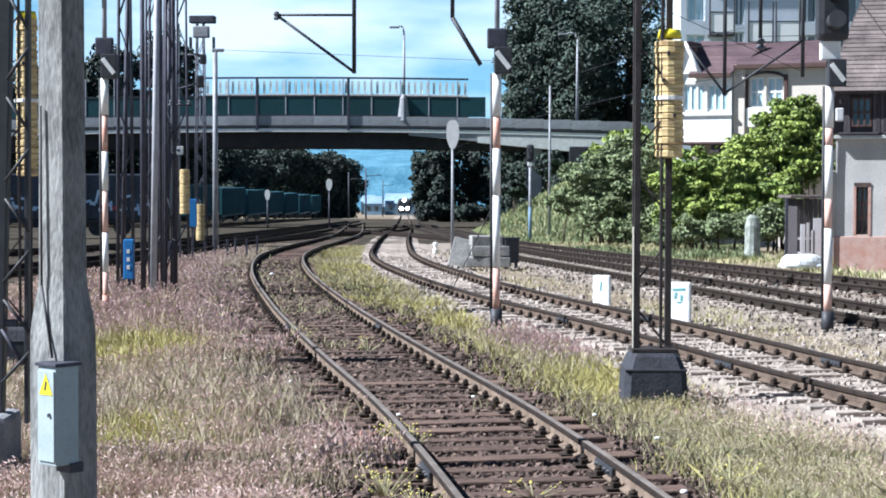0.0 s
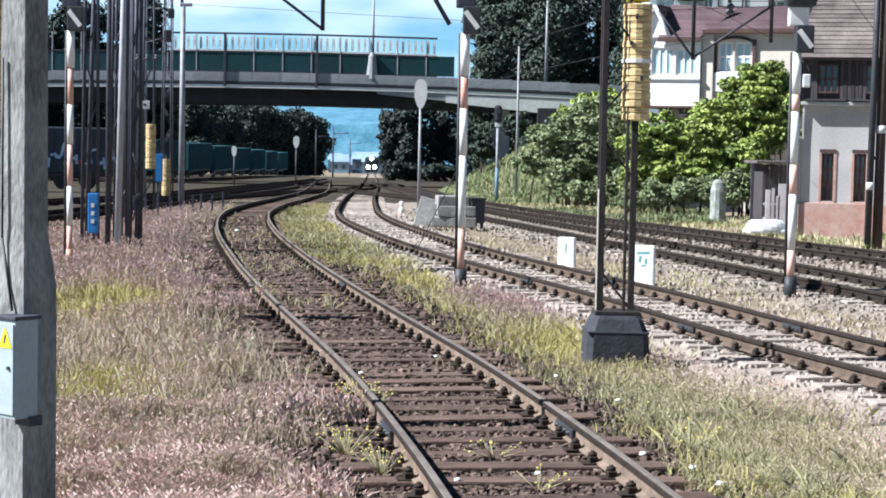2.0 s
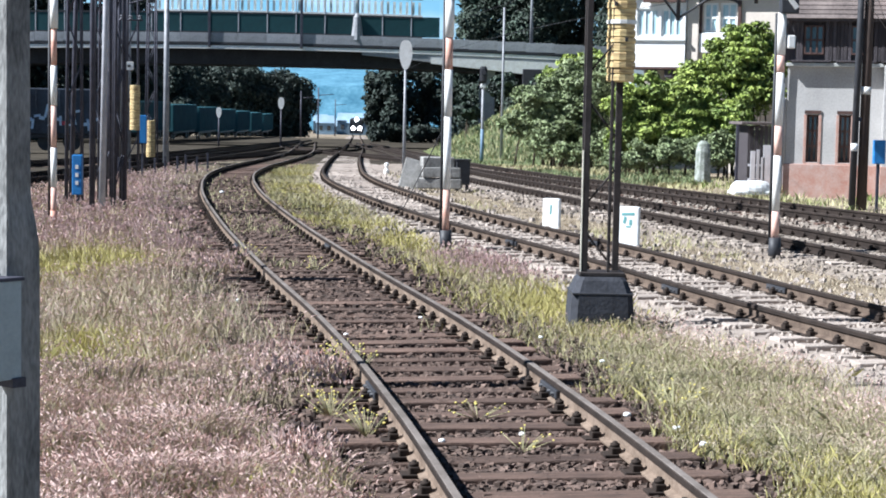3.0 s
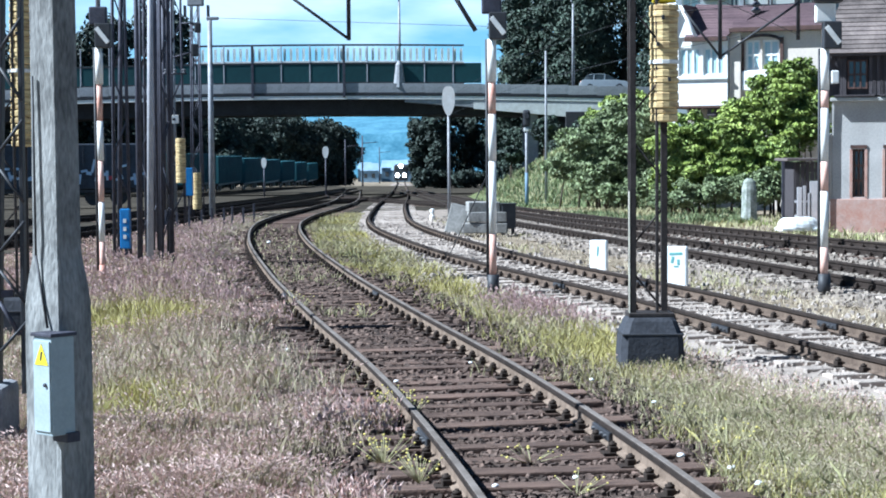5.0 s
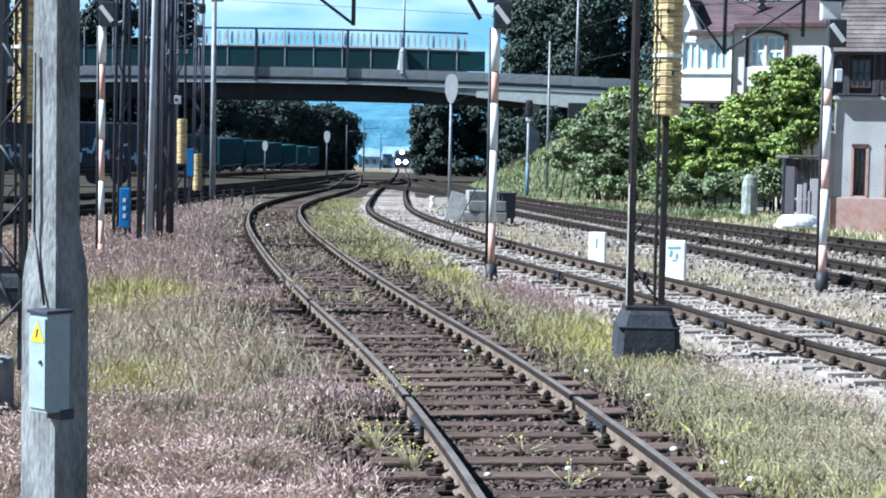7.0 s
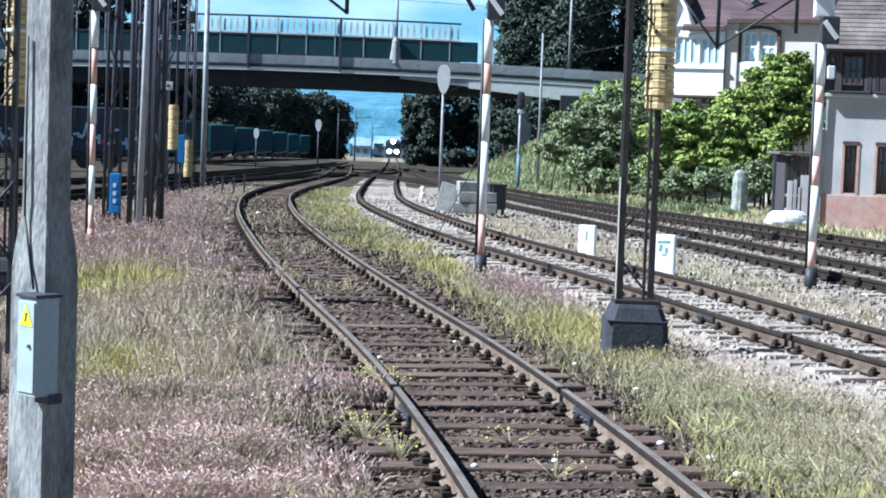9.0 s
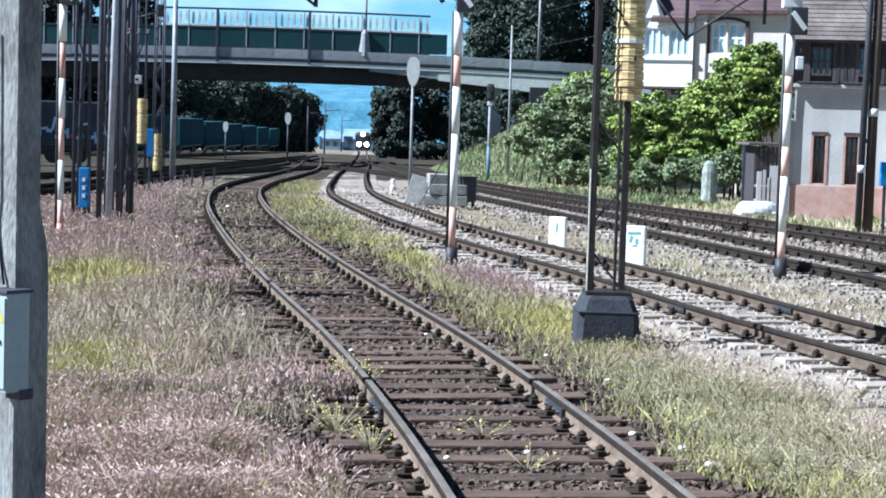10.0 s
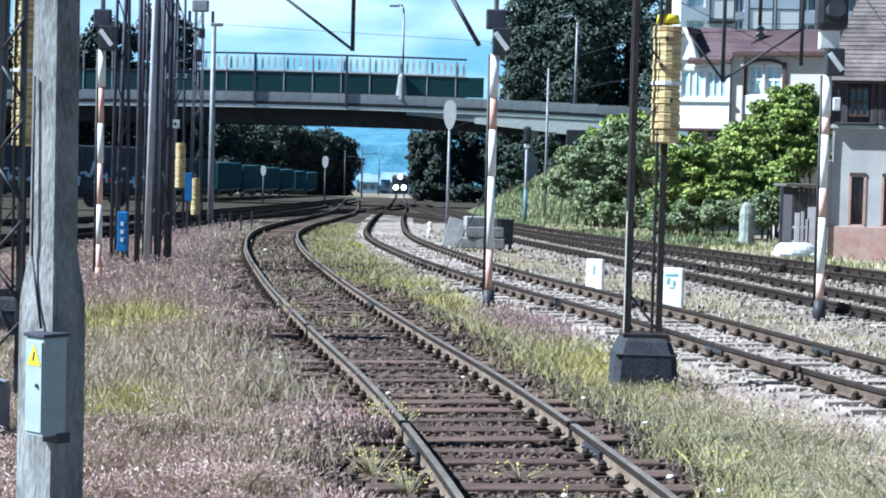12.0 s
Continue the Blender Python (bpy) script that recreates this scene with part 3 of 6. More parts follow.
def concrete_pole(x, y):
    p = thing("concrete_pole", x, y, rz=60, label="weathered square concrete pole with a thicker foot", category="pole")
    near = Matrix.Diagonal((0.773, 0.773, 0.773, 1))
    p.matrix_basis = pose(x, y, 0.55, 0, 0, 60) @ near
    prof = [(-1.0, 0.240), (1.25, 0.236), (1.50, 0.232), (1.62, 0.215), (1.78, 0.178), (1.86, 0.170), (2.6, 0.165), (9.0, 0.14)]
    bm = bmesh.new()
    rings = []
    for z, s in prof:
        c = 0.09 * s
        pts = [(s - c, -s), (s, -s + c), (s, s - c), (s - c, s), (-s + c, s), (-s, s - c), (-s, -s + c), (-s + c, -s)]
        k = 0.63
        rings.append([bm.verts.new((a * k, b * k, z)) for a, b in pts])
    for a, b in zip(rings[:-1], rings[1:]):
        for i in range(8):
            bm.faces.new((a[i], a[(i + 1) % 8], b[(i + 1) % 8], b[i]))
    bm.faces.new(rings[-1])
    part("shaft", bm, M_POLE, p)
    part("cable", R((-0.125, 0.06, 2.9), (-0.135, 0.05, 1.80), 0.008, n=6), M_BLACK, p)
    part("cable", R((-0.135, 0.05, 1.80), (-0.165, -0.06, 1.36), 0.008, n=6), M_BLACK, p)
    b = thing("meter_box", x + 0.015, y - 0.182, rz=-40, label="grey steel meter box with yellow warning sign on pole", category="electrical box")
    b.matrix_basis = pose(x + 0.015, y - 0.182, 0.55, 0, 0, -40) @ near
    part("casing", B((0, 0, 1.02), (0.172, 0.172, 0.60), 0.008), M_GREYBOX, b)
    part("lid", B((0, 0, 1.332), (0.20, 0.20, 0.022), 0.005), M_STEEL, b)
    d = part("door", B((0, -0.091, 1.02), (0.155, 0.012, 0.55), 0.004), M_GREYBOX, b)
    part("lock", R((0.04, -0.097, 1.03), (0.04, -0.109, 1.03), 0.012, n=10), M_STEEL, d)
    bm = bmesh.new()
    tri = [bm.verts.new(q) for q in ((-0.06, -0.0985, 1.15), (0.07, -0.0985, 1.15), (0.005, -0.0985, 1.28))]
    bm.faces.new(tri)
    g = bmesh.ops.extrude_face_region(bm, geom=list(bm.faces))
    for v in g["geom"]:
        if isinstance(v, bmesh.types.BMVert):
            v.co.y -= 0.002
    s = part("warning_sign", bm, M_BRIGHTYELLOW, d, "yellow triangular warning sign")
    part("warning_mark", B((0.005, -0.1015, 1.205), (0.014, 0.002, 0.055), 0, Euler((0, radians(14), 0)).to_matrix()), M_BLACK, d)
    part("casing_foot", B((0.03, 0.06, 0.70), (0.14, 0.10, 0.06), 0.004), M_STEEL, b)


concrete_pole(-1.82, 8.5)

# ---------------------------------------------------------------- marker stones, slabs, small line-side things
M_STONEWHITE = mat("whitewashed_stone", (0.80, 0.81, 0.80), (0.66, 0.67, 0.66), 5, 0.8, bump=0.3)
M_MARK = mat("faded_marking", (0.10, 0.28, 0.27), (0.16, 0.32, 0.32), 8, 0.8)


def marker_stone(x, y, w, h, rz, bars, label):
    s = thing("marker_stone", x, y, rz=rz, label=label, category="marker stone", group="white marker stones")
    bm = B((0, 0, h / 2 - 0.05), (w, 0.13, h + 0.1), 0.035)
    part("stone", bm, M_STONEWHITE, s)
    for cx, cz, bw, bh, r in bars:
        part("painted_mark", B((cx, -0.068, cz), (bw, 0.006, bh), 0, Euler((0, radians(r), 0)).to_matrix()), M_MARK, s)


marker_stone(3.32, 37.0, 0.37, 0.55, -26, [(0.0, 0.32, 0.035, 0.20, 4)], "white painted marker stone with one short dark mark")
marker_stone(4.26, 32.0, 0.44, 0.68, -25, [(0.02, 0.55, 0.24, 0.045, -3), (0.07, 0.40, 0.05, 0.10, 0), (-0.04, 0.44, 0.05, 0.12, 12), (0.03, 0.32, 0.09, 0.03, 0)],
             "white painted marker stone with several unreadable dark marks")


M_OLDSLAB = mat("old_slab_concrete", (0.31, 0.30, 0.285), (0.15, 0.145, 0.135), 2.5, 0.95, bump=0.7, fine=14, random_ob=0.2)


def slab_stack():
    s = thing("concrete_slab", 0.55, 54.4, rz=-4, label="leaning broken concrete slab beside the stack", category="concrete slab", group="old concrete slabs")
    part("slab", B((0, 0, 0.38), (0.62, 0.16, 0.95), 0.03, Euler((radians(-16), radians(14), 0)).to_matrix()), M_OLDSLAB, s)
    for i, (x, z, w, d) in enumerate(((1.38, 0.16, 1.35, 0.9), (1.42, 0.50, 1.15, 0.9), (1.30, 0.80, 0.95, 0.8))):
        t = thing("concrete_slab", x, 53.6, ground_z(53.6) + z, rz=(i * 5 - 4), label="weathered pale concrete slab in a low stack", category="concrete slab", group="old concrete slabs")
        part("slab", B((0, 0, 0), (w, d, 0.30), 0.03), M_OLDSLAB, t)
    b = thing("relay_box", 2.05, 53.4, rz=8, label="black steel relay box on short legs", category="equipment box")
    part("casing", B((0, 0, 0.50), (0.42, 0.40, 0.72), 0.03), M_BLACK, b)
    part("lid", B((0, 0, 0.88), (0.48, 0.46, 0.05), 0.015), M_BLACK, b)
    for sx in (-0.15, 0.15):
        part("leg", B((sx, 0, 0.05), (0.05, 0.3, 0.2)), M_STEEL, b)
    d = thing("ground_lamp", -0.30, 70.5, label="small white dwarf lamp on the ballast", category="signal")
    part("body", lathe([(0.11, -0.1), (0.11, 0.1), (0.06, 0.16), (0.06, 0.24), (0.10, 0.27), (0.09, 0.37), (0.02, 0.40)]), M_WHITE, d)


slab_stack()


def shield_post(x, y, height, w, h, label, pole_mat):
    s = thing("shield_post", x, y, label=label, category="signal", group="posts with white shields")
    part("pole", R((0, 0, -0.2), (0, 0, height), 0.075, 0.055, 10), pole_mat, s)
    bm = bmesh.new()
    out = []
    for k in range(24):
        a = 2 * math.pi * k / 24
        taper = 1.0 if math.sin(a) > 0 else 1.0 + 0.45 * math.sin(a)
        out.append((w / 2 * math.copysign(abs(math.cos(a)) ** 0.7, math.cos(a)) * taper, h / 2 * math.copysign(abs(math.sin(a)) ** 0.7, math.sin(a))))
    fr = [bm.verts.new((px, -0.16, height + h / 2 - 0.1 + pz)) for px, pz in out]
    bk = [bm.verts.new((px, -0.06, height + h / 2 - 0.1 + pz)) for px, pz in out]
    bm.faces.new(fr)
    bm.faces.new(list(reversed(bk)))
    for k in range(24):
        bm.faces.new((fr[k], bk[k], bk[(k + 1) % 24], fr[(k + 1) % 24]))
    part("shield", bm, M_WHITE, s, "white rounded shield plate")
    return s


shield_post(0.40, 74.4, 4.30, 0.54, 1.22, "tall grey post with a white rounded shield", M_GREYSTEEL)
shield_post(-9.6, 150, 3.3, 0.52, 1.0, "thin dark post with a small pale shield", M_STEEL)
shield_post(-15.0, 152, 2.5, 0.45, 0.9, "thin dark post with a small pale shield", M_STEEL)


M_SLATE = mat("slate_blue_paint", (0.16, 0.24, 0.32), (0.10, 0.16, 0.23), 5, 0.6)


def dwarf_signal(x, y):
    s = thing("signal_post", x, y, label="slim grey signal post with a black lamp head", category="signal")
    part("pole", R((0, 0, -0.2), (0, 0, 4.3), 0.09, 0.08, 10), M_GREYSTEEL, s)
    part("lower_sleeve", R((0, 0, -0.2), (0, 0, 1.8), 0.10, 0.10, 10), M_SLATE, s)
    h = part("lamp_head", B((0, -0.05, 4.85), (0.42, 0.25, 0.95), 0.15), M_BLACK, s)
    part("lamp_hood", R((0, -0.17, 4.95), (0, -0.4, 4.97), 0.13, 0.13, 12), M_BLACK, h)
    part("bracket", B((0, 0, 4.22), (0.3, 0.2, 0.22), 0.03), M_WHITE, s)


dwarf_signal(4.9, 100)


def street_lamp(x, y, z, height, arm, label):
    s = thing("street_lamp", x, y, z, label=label, category="street lamp", group="street lamps on the bridge")
    part("pole", R((0, 0, 0), (0, 0, height), 0.16, 0.09, 10), M_GREYSTEEL, s)
    if arm:
        pts = [(0, 0, height), (-0.25 * arm, 0, height + 0.45), (-0.7 * arm, 0, height + 0.6), (-arm, 0, height + 0.5)]
        for a, b in zip(pts[:-1], pts[1:]):
            part("arm", R(a, b, 0.08, 0.07, 8), M_GREYSTEEL, s)
        part("lantern", B((-arm - 0.35, 0, height + 0.45), (0.9, 0.35, 0.18), 0.06), M_GREYSTEEL, s)


street_lamp(-3.45, 157, 8.05, 7.8, 0.5, "slim grey lamp post behind the noise barrier")
street_lamp(11.9, 158, 7.75, 7.6, 0.9, "grey street lamp with a curved arm on the bridge")
part("foot", lathe([(0.55, 8.04), (0.30, 10.0), (0.16, 10.3)], -3.45, 155.55, 12), M_GREYSTEEL, bpy.data.objects["road_bridge"])


def plain_pole(x, y, h, r, material, label, lean=0.0, cap=False):
    s = thing("pole", x, y, label=label, category="pole", group="slender yard poles")
    part("shaft", R((0, 0, -0.2), (lean, 0, h), r, r * 0.75, 10), material, s)
    if cap:
        part("cap", B((0.12, 0, h + 0.05), (0.5, 0.2, 0.14), 0.04), M_GREYSTEEL, s)
    return s


plain_pole(6.6, 110, 9.3, 0.09, M_GREYSTEEL, "thin grey pole near the bridge")
plain_pole(-9.43, 73.7, 8.2, 0.13, M_GREYSTEEL, "slender pale grey lamp pole beside the tracks", cap=True)


# ---------------------------------------------------------------- cluster of masts beyond the pink grass
def yard_mast(x, y, w, h, rz, label, legs=4, material=None):
    m = thing("lattice_tower", x, y, rz=rz, label=label, category="lattice mast", group="cluster of dark masts")
    material = material or M_STEEL
    k = 0.62
    corners = [(-1, -1), (1, -1), (1, 1), (-1, 1)][:legs]
    for a, b in corners:
        part("leg", R((a * w / 2, b * w / 2, -0.2), (a * w / 2 * k, b * w / 2 * k, h), 0.036, 0.032, 6), material, m)
    z, side = 0.5, 1
    while z < h - 1:
        s0, s1 = w / 2 * (1 - (1 - k) * z / h), w / 2 * (1 - (1 - k) * (z + 0.8) / h)
        for q in (-1, 1):
            part("lacing_bar", R((-side * s0, q * s0, z), (side * s1, q * s1, z + 0.8), 0.016, n=5), material, m)
        z += 0.95
        side = -side
    return m


yard_mast(-7.22, 40.4, 0.36, 9.0, 8, "dark lattice mast with tapering legs")
yard_mast(-6.72, 41.2, 0.30, 9.0, -12, "dark lattice mast with tapering legs")
yard_mast(-5.98, 38.9, 0.24, 9.0, 20, "narrow dark lattice mast behind the grey pole")
tall = yard_mast(-8.80, 60.0, 0.42, 10.5, 5, "dark lattice mast with a yellow sleeve")
sleeve(tall, 0.10, -0.3, 1.55, 3.05, 0.17, M_YELLOW)
part("number_plate", B((-0.1, -0.30, 3.68), (0.30, 0.03, 0.28), 0.01), M_WHITE, tall, "small white plate")
part("plate_mark", B((-0.1, -0.318, 3.68), (0.10, 0.004, 0.08)), M_BLACK, tall)
tall2 = yard_mast(-10.35, 76.0, 0.45, 9.6, -5, "dark lattice mast with a lamp head and yellow sleeve")
sleeve(tall2, 0.05, -0.32, 0.35, 1.9, 0.19, M_YELLOW)
part("lamp_head", B((0.1, 0, 9.75), (1.1, 0.5, 0.32), 0.05), M_STEEL, tall2)
part("floodlight", B((0.1, -0.28, 9.2), (0.7, 0.3, 0.5), 0.06), M_GREYSTEEL, tall2)
plain_pole(-6.27, 38.4, 9.0, 0.075, M_LIGHTPOLE, "round grey steel pole among the dark masts", lean=0.15)
part("bracket_arm", R((-0.15, 0, 5.75), (0.55, -0.1, 5.95), 0.025, n=6), M_STEEL, tall)
part("signal_lamp", B((0.62, -0.1, 6.0), (0.24, 0.22, 0.42), 0.05), M_BLACK, tall)
part("bracket_arm", R((0.1, 0, 6.9), (0.7, -0.1, 6.9), 0.025, n=6), M_STEEL, tall)
part("signal_lamp", B((0.72, -0.1, 6.75), (0.22, 0.2, 0.34), 0.05), M_BLACK, tall)
for k in range(3):
    part("insulator", lathe([(0.04, 0.0 + 5.2), (0.07, 0.04 + 5.2), (0.04, 0.08 + 5.2), (0.07, 0.12 + 5.2), (0.04, 0.16 + 5.2)], -0.35 + 0.3 * k, -0.3, 8), M_DARKCON, tall)
part("insulator_bar", R((-0.45, -0.3, 5.2), (0.35, -0.3, 5.2), 0.025, n=6), M_STEEL, tall)
for q in (-0.5, 0.5):
    part("lamp_cage_bar", B((0.1 + q, -0.1, 8.75), (0.05, 0.4, 0.5), 0.01), M_STEEL, tall2)
plain_pole(-6.55, 38.8, 9.0, 0.06, M_STEEL, "thin dark pole among the masts")
plain_pole(-6.04, 39.5, 9.0, 0.038, M_BLACK, "thin black pole among the masts", lean=0.1)
plain_pole(-7.55, 41.8, 9.0, 0.06, M_STEEL, "thin dark pole among the masts", lean=0.2)
plain_pole(-8.35, 52.5, 9.0, 0.10, M_STEEL, "dark round pole among the masts")
plain_pole(-9.7, 62.5, 9.5, 0.09, M_STEEL, "dark round pole among the masts", lean=0.1)
plain_pole(-11.9, 80.0, 10, 0.10, M_GREYSTEEL, "pale round pole beyond the masts")


def junction_box(x, y, z0, w, h, label, bars=3, material=None):
    b = thing("junction_box", x, y, label=label, category="equipment box", group="blue boxes")
    part("post", B((0, 0.06, z0 / 2 + 0.1), (0.07, 0.05, z0 + 0.4)), M_STEEL, b)
    part("casing", B((0, 0, z0 + h / 2), (w, 0.18, h), 0.02), material or M_BLUE, b)
    for k in range(bars):
        part("label_bar", B((0, -0.095, z0 + h * (0.3 + 0.2 * k)), (w * 0.3, 0.006, h * 0.1)), M_WHITE, b)


junction_box(-6.95, 39.3, 0.33, 0.22, 0.88, "tall narrow blue box with unreadable white marks")
junction_box(-8.55, 60.6, 1.1, 0.30, 0.95, "tall blue cabinet behind the dark masts", 0)
for i in range(9):
    s = thing("short_post", -8.9 + 0.24 * i + random.uniform(-0.06, 0.06), 57.5 + 1.1 * i, label="short dark fence post beside the track", category="post", group="row of short posts")
    part("post", B((0, 0, 0.25), (0.07, 0.07, random.uniform(0.6, 0.95)), 0.01), M_STEEL, s)

# ---------------------------------------------------------------- overhead line
PORTAL_A, PORTAL_B = Vector((-7.2, 40.4, 9.0)), Vector((11.95, 46.5, 9.0))


def portal():
    p = tagged(new("catenary_portal"), "dark steel portal beam carrying the overhead line", "catenary portal")
    for dz in (0.0, 0.5):
        part("chord", R(PORTAL_A + Vector((0, 0, dz)), PORTAL_B + Vector((0, 0, dz)), 0.05, n=6), M_STEEL, p)
    n = 20
    for i in range(n):
        a = PORTAL_A.lerp(PORTAL_B, i / n)
        b = PORTAL_A.lerp(PORTAL_B, (i + 1) / n)
        part("lacing_bar", R(a + Vector((0, 0, 0.5 * (i % 2))), b + Vector((0, 0, 0.5 * ((i + 1) % 2))), 0.025, n=5), M_STEEL, p)

    def drop(x, low, arm_x=None, arm_z=0, low_x=0):
        f = (x - PORTAL_A.x) / (PORTAL_B.x - PORTAL_A.x)
        y = PORTAL_A.lerp(PORTAL_B, f).y
        part("drop_post", R((x, y, 9.0), (x, y, low), 0.05, n=8), M_BLACK, p)
        if arm_x is not None:
            part("steady_arm", R((x, y, arm_z), (arm_x, y, arm_z), 0.032, n=6), M_BLACK, p)
            part("steady_arm", R((arm_x, y, arm_z), (x + low_x, y, low + 0.03), 0.035, n=6), M_BLACK, p)
            part("insulator", lathe([(0.05, arm_z - 0.12), (0.075, arm_z - 0.08), (0.05, arm_z - 0.03), (0.075, arm_z + 0.02), (0.05, arm_z + 0.08)], arm_x, y, 10), M_DARKCON, p)

    drop(-2.10, 5.05, -3.93, 6.42)
    drop(0.22, 6.43)
    y = 42.76
    part("steady_arm", R((0.22, y, 6.43), (0.90, y, 5.30), 0.055, n=8), M_BLACK, p)
    drop(7.1, 4.7)
    part("steady_arm", R((7.1, 44.95, 4.75), (6.2, 44.95, 5.9), 0.03, n=6), M_BLACK, p)
    part("steady_arm", R((7.1, 44.95, 4.75), (9.1, 44.95, 6.1), 0.03, n=6), M_BLACK, p)
    drop(8.05, 6.1)
    part("insulator", lathe([(0.06, 5.85), (0.13, 5.92), (0.06, 6.0), (0.13, 6.07), (0.06, 6.15)], 8.05, 45.2, 12), M_DARKCON, p)
    drop(9.2, 5.2)
    # wires along the tracks
    for key, zc, y0, y1 in (("d", 5.5, 46, 150),):
        for lift, r in ((0.0, 0.008), (1.25, 0.007)):
            q = [r_ for r_ in smooth_path(TRACKS[key], 6.0) if y0 <= r_[1] <= y1]
            for u, v in zip(q[:-1], q[1:]):
                part("wire", R((u[0], u[1], zc + lift + ground_z(u[1]) * 0.6), (v[0], v[1], zc + lift + ground_z(v[1]) * 0.6), r, n=4), M_BLACK, p)
    # cross wires
    for a, b in (((-9.4, 73.7, 8.0), (4.9, 80, 7.9)), ((-9.0, 60, 8.6), (-2.1, 41.8, 8.2)), ((-7, 41, 7.9), (-9.2, 60, 8.2)), ((0.92, 30.5, 6.7), (9.2, 45.4, 5.3)), ((6.52, 30.1, 6.2), (14.6, 52, 4.6)), ((8.05, 45.2, 6.2), (18, 60, 7.6)), ((6.2, 44.9, 5.9), (15, 56, 7.2))):
        part("wire", R(a, b, 0.009, n=4), M_BLACK, p)


portal()


def timber_pole(x, y):
    p = thing("utility_pole", x, y, label="dark double timber pole with white bands", category="utility pole")
    M_TIMBER = mat("tarred_timber", (0.085, 0.06, 0.05), (0.045, 0.035, 0.03), 6, 0.85, bump=0.5, stretch=(6, 6, 0.6))
    part("shaft", R((-0.02, 0, -0.3), (0.08, 0, 9.6), 0.095, 0.08, 12), M_BLACK, p)
    part("shaft", R((0.25, 0.05, -0.3), (0.29, 0.05, 9.6), 0.14, 0.11, 12), M_TIMBER, p)
    part("white_band", R((0.0, 0, 1.46), (0.002, 0, 1.66), 0.10, 0.10, 12), M_WHITE, p)
    part("white_band", R((0.262, 0.05, 2.95), (0.262, 0.05, 3.15), 0.142, 0.142, 12), M_WHITE, p)
    part("tie_block", B((0.13, 0.03, 2.3), (0.12, 0.12, 0.10), 0.01), M_STEEL, p)


timber_pole(12.1, 46.5)
junction_box(12.62, 46.0, 1.15, 0.30, 0.62, "small blue letterbox-like case on a grey post", 0)


# ---------------------------------------------------------------- buildings
M_RENDER = mat("grey_render", (0.48, 0.465, 0.45), (0.31, 0.30, 0.29), 0.7, 0.9, bump=0.2, fine=18)
M_BRICK = mat("red_brick", (0.36, 0.19, 0.145), (0.42, 0.31, 0.27), 3, 0.9, bump=0.4, fine=14)
M_BOARD = mat("dark_board", (0.075, 0.065, 0.07), (0.04, 0.035, 0.038), 4, 0.85, bump=0.5, random_ob=0.4, stretch=(8, 8, 0.7))
M_TILE = mat("brown_roof_tile", (0.17, 0.14, 0.128), (0.07, 0.057, 0.055), 1.6, 0.9, bump=0.6, fine=12, random_ob=0.25)
M_PURPLETILE = mat("purple_roof_tile", (0.15, 0.10, 0.105), (0.095, 0.062, 0.07), 1.0, 0.9, bump=0.4, fine=7, random_ob=0.2)
M_FRAME = mat("white_window_frame", (0.80, 0.81, 0.80), (0.70, 0.71, 0.70), 3, 0.6)
M_BROWNFRAME = mat("brown_window_frame", (0.10, 0.055, 0.045), (0.05, 0.031, 0.027), 4, 0.7)
M_PANE = mat("window_pane", (0.05, 0.065, 0.075), (0.03, 0.04, 0.05), 1, 0.06, spec=0.8)
# pale cyan reflections are painted into this pane's colour
M_CYANPANE = mat("cyan_reflection_pane", (0.26, 0.42, 0.48), (0.58, 0.70, 0.74), 2.5, 0.15, spec=0.7, stretch=(3, 1, 0.5))
M_CREAM = mat("cream_render", (0.66, 0.59, 0.51), (0.52, 0.46, 0.40), 0.8, 0.9, bump=0.2, fine=10)
M_HOUSEWHITE = mat("white_render", (0.84, 0.83, 0.81), (0.77, 0.76, 0.74), 0.8, 0.9, bump=0.15, fine=10)
M_FENCE = mat("grey_picket", (0.50, 0.50, 0.52), (0.38, 0.38, 0.40), 4, 0.8, random_ob=0.15)


def wall_with_holes(name, x0, x1, z0, z1, y, thick, holes, material, parent):
    """A wall facing -y with rectangular openings through it."""
    xs = sorted({x0, x1, *[h[0] for h in holes], *[h[1] for h in holes]})
    zs = sorted({z0, z1, *[h[2] for h in holes], *[h[3] for h in holes]})
    bm = bmesh.new()
    solid = {}
    for i in range(len(xs) - 1):
        for k in range(len(zs) - 1):
            cx, cz = (xs[i] + xs[i + 1]) / 2, (zs[k] + zs[k + 1]) / 2
            solid[i, k] = not any(h[0] < cx < h[1] and h[2] < cz < h[3] for h in holes)
    def quad(*p):
        bm.faces.new([bm.verts.new(q) for q in p])
    for (i, k), s in solid.items():
        if not s:
            continue
        a, b, c, d = xs[i], xs[i + 1], zs[k], zs[k + 1]
        quad((a, y, c), (b, y, c), (b, y, d), (a, y, d))
        quad((b, y + thick, c), (a, y + thick, c), (a, y + thick, d), (b, y + thick, d))
        for di, dk, e in ((-1, 0, ((a, y + thick, c), (a, y, c), (a, y, d), (a, y + thick, d))), (1, 0, ((b, y, c), (b, y + thick, c), (b, y + thick, d), (b, y, d))),
                          (0, -1, ((a, y + thick, c), (b, y + thick, c), (b, y, c), (a, y, c))), (0, 1, ((a, y, d), (b, y, d), (b, y + thick, d), (a, y + thick, d)))):
            if not solid.get((i + di, k + dk), False):
                quad(*e)
    bmesh.ops.remove_doubles(bm, verts=bm.verts, dist=0.0005)
    return part(name, bm, material, parent)


